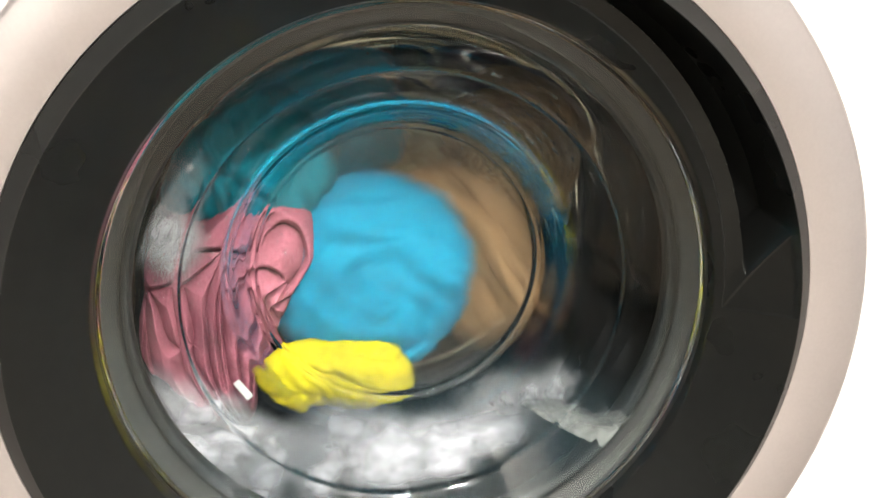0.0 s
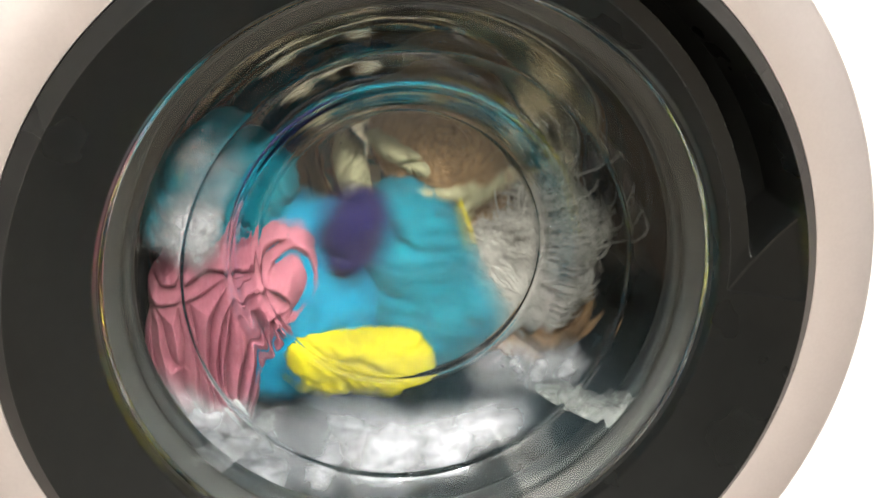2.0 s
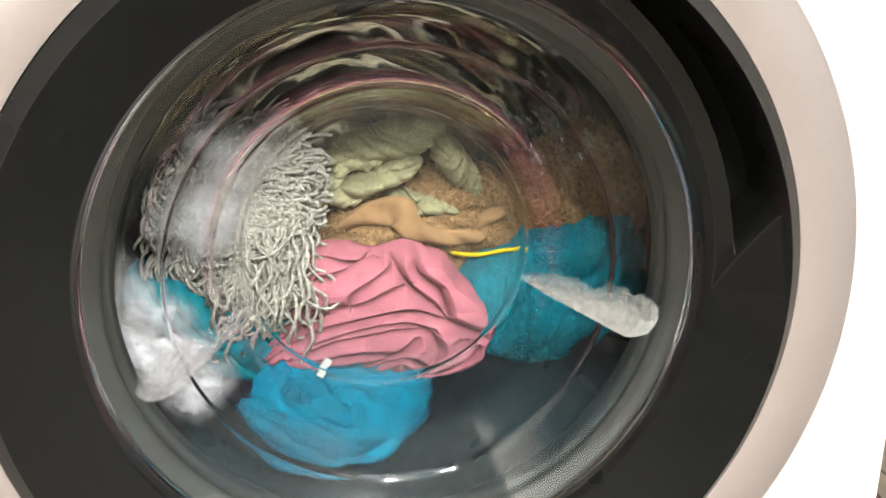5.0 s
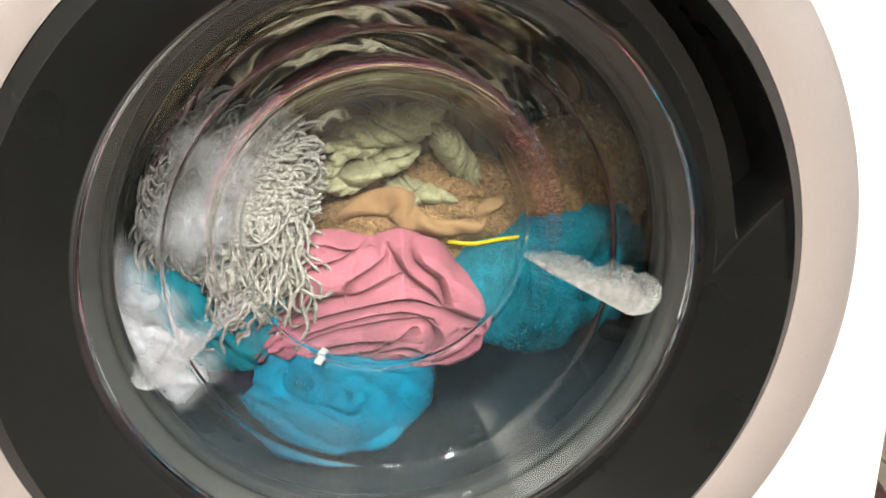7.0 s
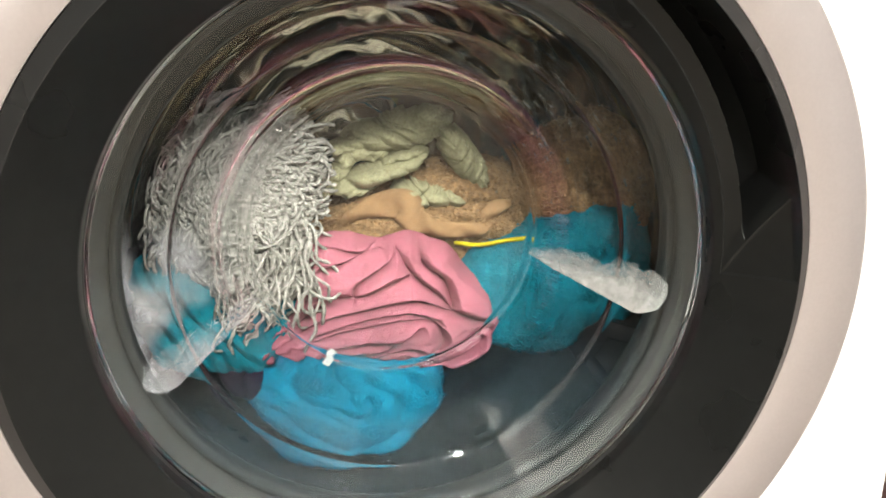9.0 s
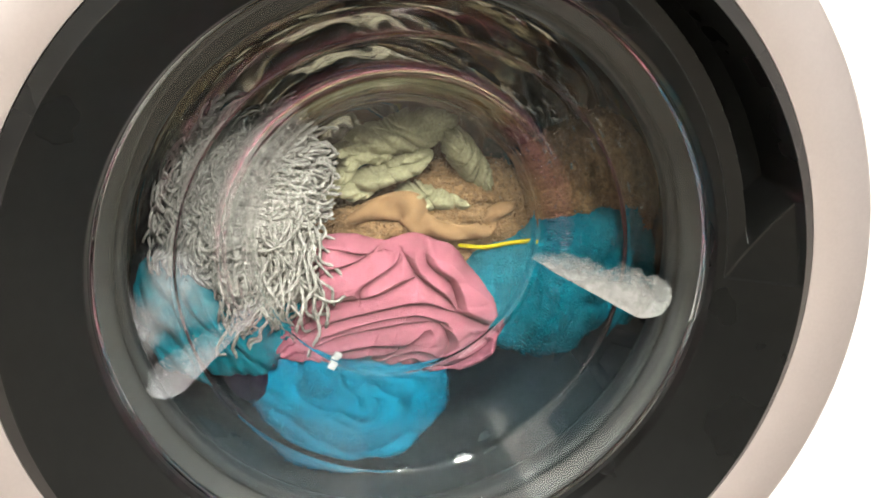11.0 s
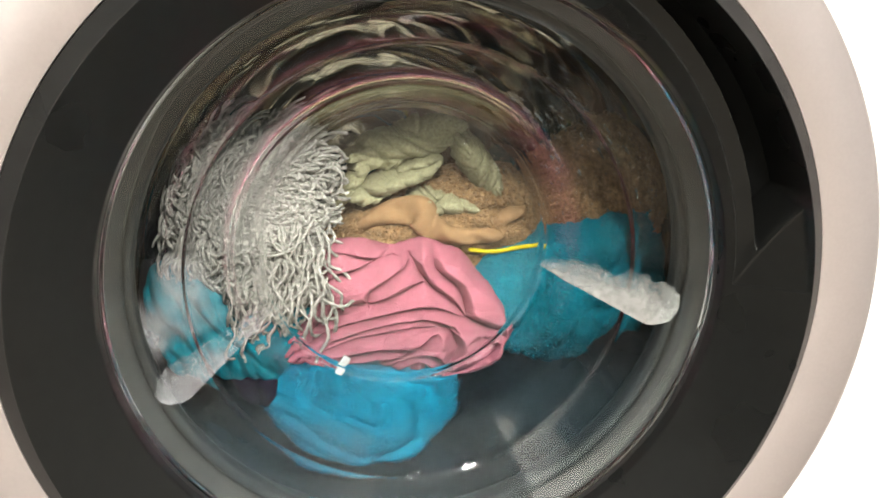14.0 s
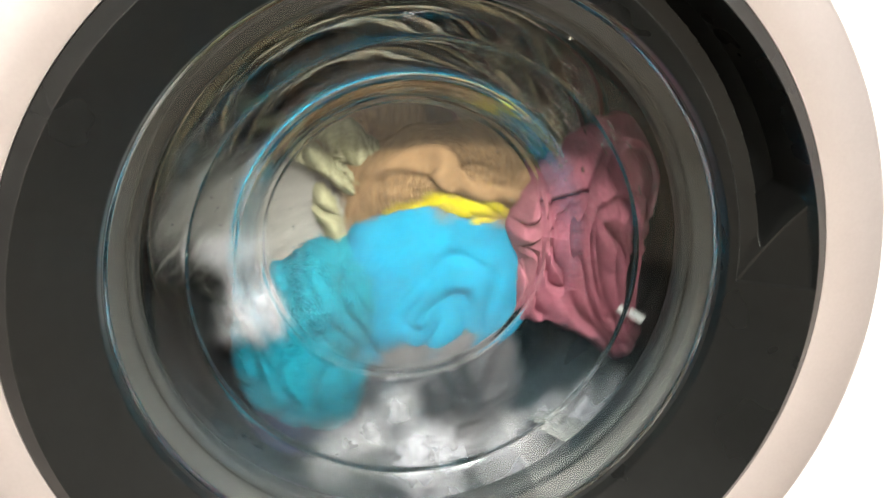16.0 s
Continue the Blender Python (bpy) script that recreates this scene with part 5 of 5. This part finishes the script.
        (2.3, 0.075, 0.302, -0.119, -560), (2.5, -0.020, 0.322, -0.151, -610), (2.7, -0.092, 0.292, -0.047, -660), (2.9, -0.086, 0.212, 0.025, -700),
        (3.1, -0.059, 0.172, 0.042, -715), (3.3, -0.059, 0.172, 0.034, -720), (3.5, -0.064, 0.172, 0.034, -720), (3.7, -0.074, 0.172, 0.027, -720),
        (6, -0.081, 0.172, 0.017, -720), (6.5, -0.083, 0.172, 0.017, -720), (9, -0.082, 0.172, 0.015, -720), (12.5, -0.082, 0.172, 0.018, -720),
        (14, -0.081, 0.172, 0.018, -720), (14.4, -0.085, 0.172, 0.014, -722), (14.5, -0.090, 0.172, 0.006, -726), (14.6, -0.099, 0.172, -0.010, -732),
        (14.7, -0.113, 0.212, -0.047, -740), (14.8, -0.131, 0.262, -0.088, -750), (14.9, -0.154, 0.272, -0.105, -760), (15, -0.155, 0.312, -0.127, -770),
        (15.2, -0.100, 0.282, -0.177, -790), (15.4, 0.009, 0.282, -0.217, -815), (15.6, 0.050, 0.292, -0.058, -845), (15.7, 0.005, 0.222, 0.019, -870),
        (15.8, -0.070, 0.182, -0.029, -900), (15.9, -0.040, 0.232, -0.003, -930), (16, -0.087, 0.232, -0.026, -955),
    ],
    "puff": [
        (0, -0.134, 0.141, -0.110, 20), (0.3, -0.151, 0.141, -0.096, 10), (0.5, -0.159, 0.141, -0.079, 0), (0.7, -0.157, 0.141, -0.059, -20),
        (1, -0.164, 0.141, -0.072, 10), (1.3, -0.124, 0.141, -0.131, 20), (1.5, -0.125, 0.141, -0.127, 15), (1.8, -0.135, 0.141, -0.123, 15),
        (2, -0.135, 0.141, -0.128, 20), (2.3, -0.139, 0.141, -0.109, 20), (2.5, -0.140, 0.141, -0.096, 10), (2.8, -0.150, 0.141, -0.075, 0),
        (3, -0.148, 0.141, -0.071, 0), (3.3, -0.146, 0.141, -0.078, 0), (3.5, -0.139, 0.141, -0.082, 10), (3.7, -0.143, 0.141, -0.069, 20),
        (4.5, -0.151, 0.141, -0.053, 34), (5.8, -0.153, 0.141, -0.040, 40), (6.5, -0.155, 0.141, -0.044, 42), (7.5, -0.164, 0.141, -0.050, 46),
        (9, -0.187, 0.141, -0.042, 60), (12.5, -0.216, 0.141, -0.030, 70), (14.4, -0.218, 0.141, -0.032, 70), (14.8, -0.153, 0.141, -0.061, 40),
        (15, -0.128, 0.186, -0.117, 30), (15.3, 0.118, 0.176, -0.189, -20), (15.6, 0.142, 0.141, -0.158, -30), (16, 0.114, 0.141, -0.155, -40),
    ],
    "low": [
        (0, -0.035, 0.151, -0.146, 0), (0.3, -0.069, 0.151, -0.148, 0), (0.5, -0.085, 0.151, -0.142, 0), (0.8, -0.069, 0.151, -0.148, 5),
        (1, -0.108, 0.151, -0.148, 0), (1.3, -0.055, 0.151, -0.148, 0), (1.5, -0.024, 0.151, -0.159, 0), (1.8, -0.048, 0.151, -0.156, 0),
        (2, -0.039, 0.151, -0.154, 0), (2.3, -0.054, 0.151, -0.157, 0), (2.5, -0.070, 0.151, -0.149, 0), (2.8, -0.100, 0.151, -0.143, 10),
        (3, -0.102, 0.151, -0.138, 15), (3.3, -0.108, 0.151, -0.144, 15), (3.5, -0.111, 0.151, -0.151, 15), (3.7, -0.113, 0.151, -0.166, 10),
        (5, -0.085, 0.151, -0.235, 0), (6, -0.078, 0.151, -0.265, 0), (12.5, -0.089, 0.151, -0.265, 0), (14.8, -0.066, 0.151, -0.267, 0),
        (15.2, 0.008, 0.151, -0.223, 0), (15.6, 0.072, 0.151, -0.183, 0), (16, 0.099, 0.151, -0.192, 0),
    ],
}


def motions():
    """The tumbling wash: time, place from the door's axis, turn about it."""
    for key, rows in MOVES.items():
        walk(laundry[key], [(t, pose(x, y, z + ZC, 0, a, 0)) for t, x, y, z, a in rows])
    for key, rows in SLIDES.items():
        walk(laundry[key], [(t, pose(x, y, z + ZC, 0, a, 0)) for t, x, y, z, a in rows])
    walk(drum, [(t, pose(0, 0, 0, 0, a, 0)) for t, a in DRUM])


SLIDES = {
    "mist": [(0, -0.135, 0.150, 0.045, 0), (0.5, -0.150, 0.150, 0.010, 20), (1, -0.130, 0.150, 0.020, 0), (1.5, -0.140, 0.150, 0.030, 20), (2, -0.120, 0.150, 0.035, 10), (2.5, -0.135, 0.150, 0.040, 0),
             (3, -0.115, 0.150, 0.045, 10), (3.5, -0.105, 0.150, 0.040, 15), (6, -0.100, 0.150, 0.036, 15), (7, -0.108, 0.150, 0.022, 18), (8, -0.128, 0.150, -0.014, 25), (8.8, -0.150, 0.150, -0.040, 40),
             (11.5, -0.165, 0.150, -0.052, 48), (14.4, -0.165, 0.150, -0.052, 48), (14.8, -0.160, 0.160, -0.070, 40), (15.2, -0.080, 0.165, -0.130, 10), (15.6, -0.080, 0.160, -0.100, 0), (16, -0.100, 0.160, -0.030, -20)],
    "spray": [(0, 0.085, 0.150, -0.115, 20), (0.5, 0.080, 0.150, -0.095, 25), (1, 0.085, 0.150, -0.110, 15), (1.5, 0.090, 0.150, -0.110, 25), (2, 0.090, 0.150, -0.105, 35), (2.5, 0.100, 0.150, -0.115, 30),
              (3, 0.070, 0.150, -0.135, 0), (3.5, 0.050, 0.150, -0.150, 0), (3.7, 0.030, 0.150, -0.160, 0), (4.5, -0.040, 0.155, -0.190, 0), (6, -0.060, 0.155, -0.272, 0), (14.4, -0.060, 0.155, -0.272, 0),
              (14.9, -0.020, 0.155, -0.200, 0), (15.3, 0.010, 0.150, -0.165, -5), (15.6, -0.020, 0.150, -0.150, -8), (16, -0.040, 0.150, -0.145, -5)],
    "foam_r": [(0, -0.012, 0, -0.052, 14), (0.5, -0.010, 0, -0.044, 10), (1, 0, 0, -0.026, 0), (1.5, -0.004, 0, -0.042, 5), (2, -0.012, 0, -0.055, 12),
               (2.5, -0.006, 0, -0.040, 6), (3, 0.002, 0, 0.030, 19), (3.5, 0.002, 0, 0.044, 23), (6, 0.010, 0, 0.052, 24), (9, 0.010, 0, 0.058, 25), (14.5, 0.010, 0, 0.058, 25), (14.8, 0.002, 0, 0.030, 18),
               (15, -0.008, 0, -0.030, 8), (15.3, -0.010, 0, -0.070, 14), (16, -0.016, 0, -0.074, 16)],
    "foam_l": [(0, 0.012, 0, -0.055, -12), (0.5, 0.006, 0, -0.03, 0), (1, 0.006, 0, -0.04, 0), (1.5, 0.012, 0, -0.055, -10), (2, 0.012, 0, -0.05, -10),
               (2.5, 0.004, 0, -0.02, 0), (3, 0, 0, 0.020, -12), (3.5, 0, 0, 0.040, -20), (6, -0.012, 0, 0.050, -25), (9, -0.012, 0, 0.048, -26), (14.5, -0.012, 0, 0.048, -26), (15, 0.008, 0, -0.02, 0),
               (15.2, 0.020, 0, -0.060, -10), (15.5, 0.040, 0, -0.110, -20), (16, 0.050, 0, -0.130, -24)],
}
DRUM = [(0, 0), (0.2, 62), (0.4, 124), (0.6, 186), (0.8, 248), (1.0, 310), (1.2, 372), (1.4, 434), (1.6, 496), (1.8, 558), (2.0, 620), (2.2, 682), (2.4, 742),
        (2.6, 795), (2.8, 830), (3.0, 842), (3.3, 846), (3.7, 846), (14.3, 846), (14.6, 836), (14.8, 810), (15.0, 768), (15.2, 718), (15.4, 660), (15.6, 598), (15.8, 536), (16.0, 474)]



room()
machine, drum = washing_machine()
laundry = washing()
water_sheet()
motions()
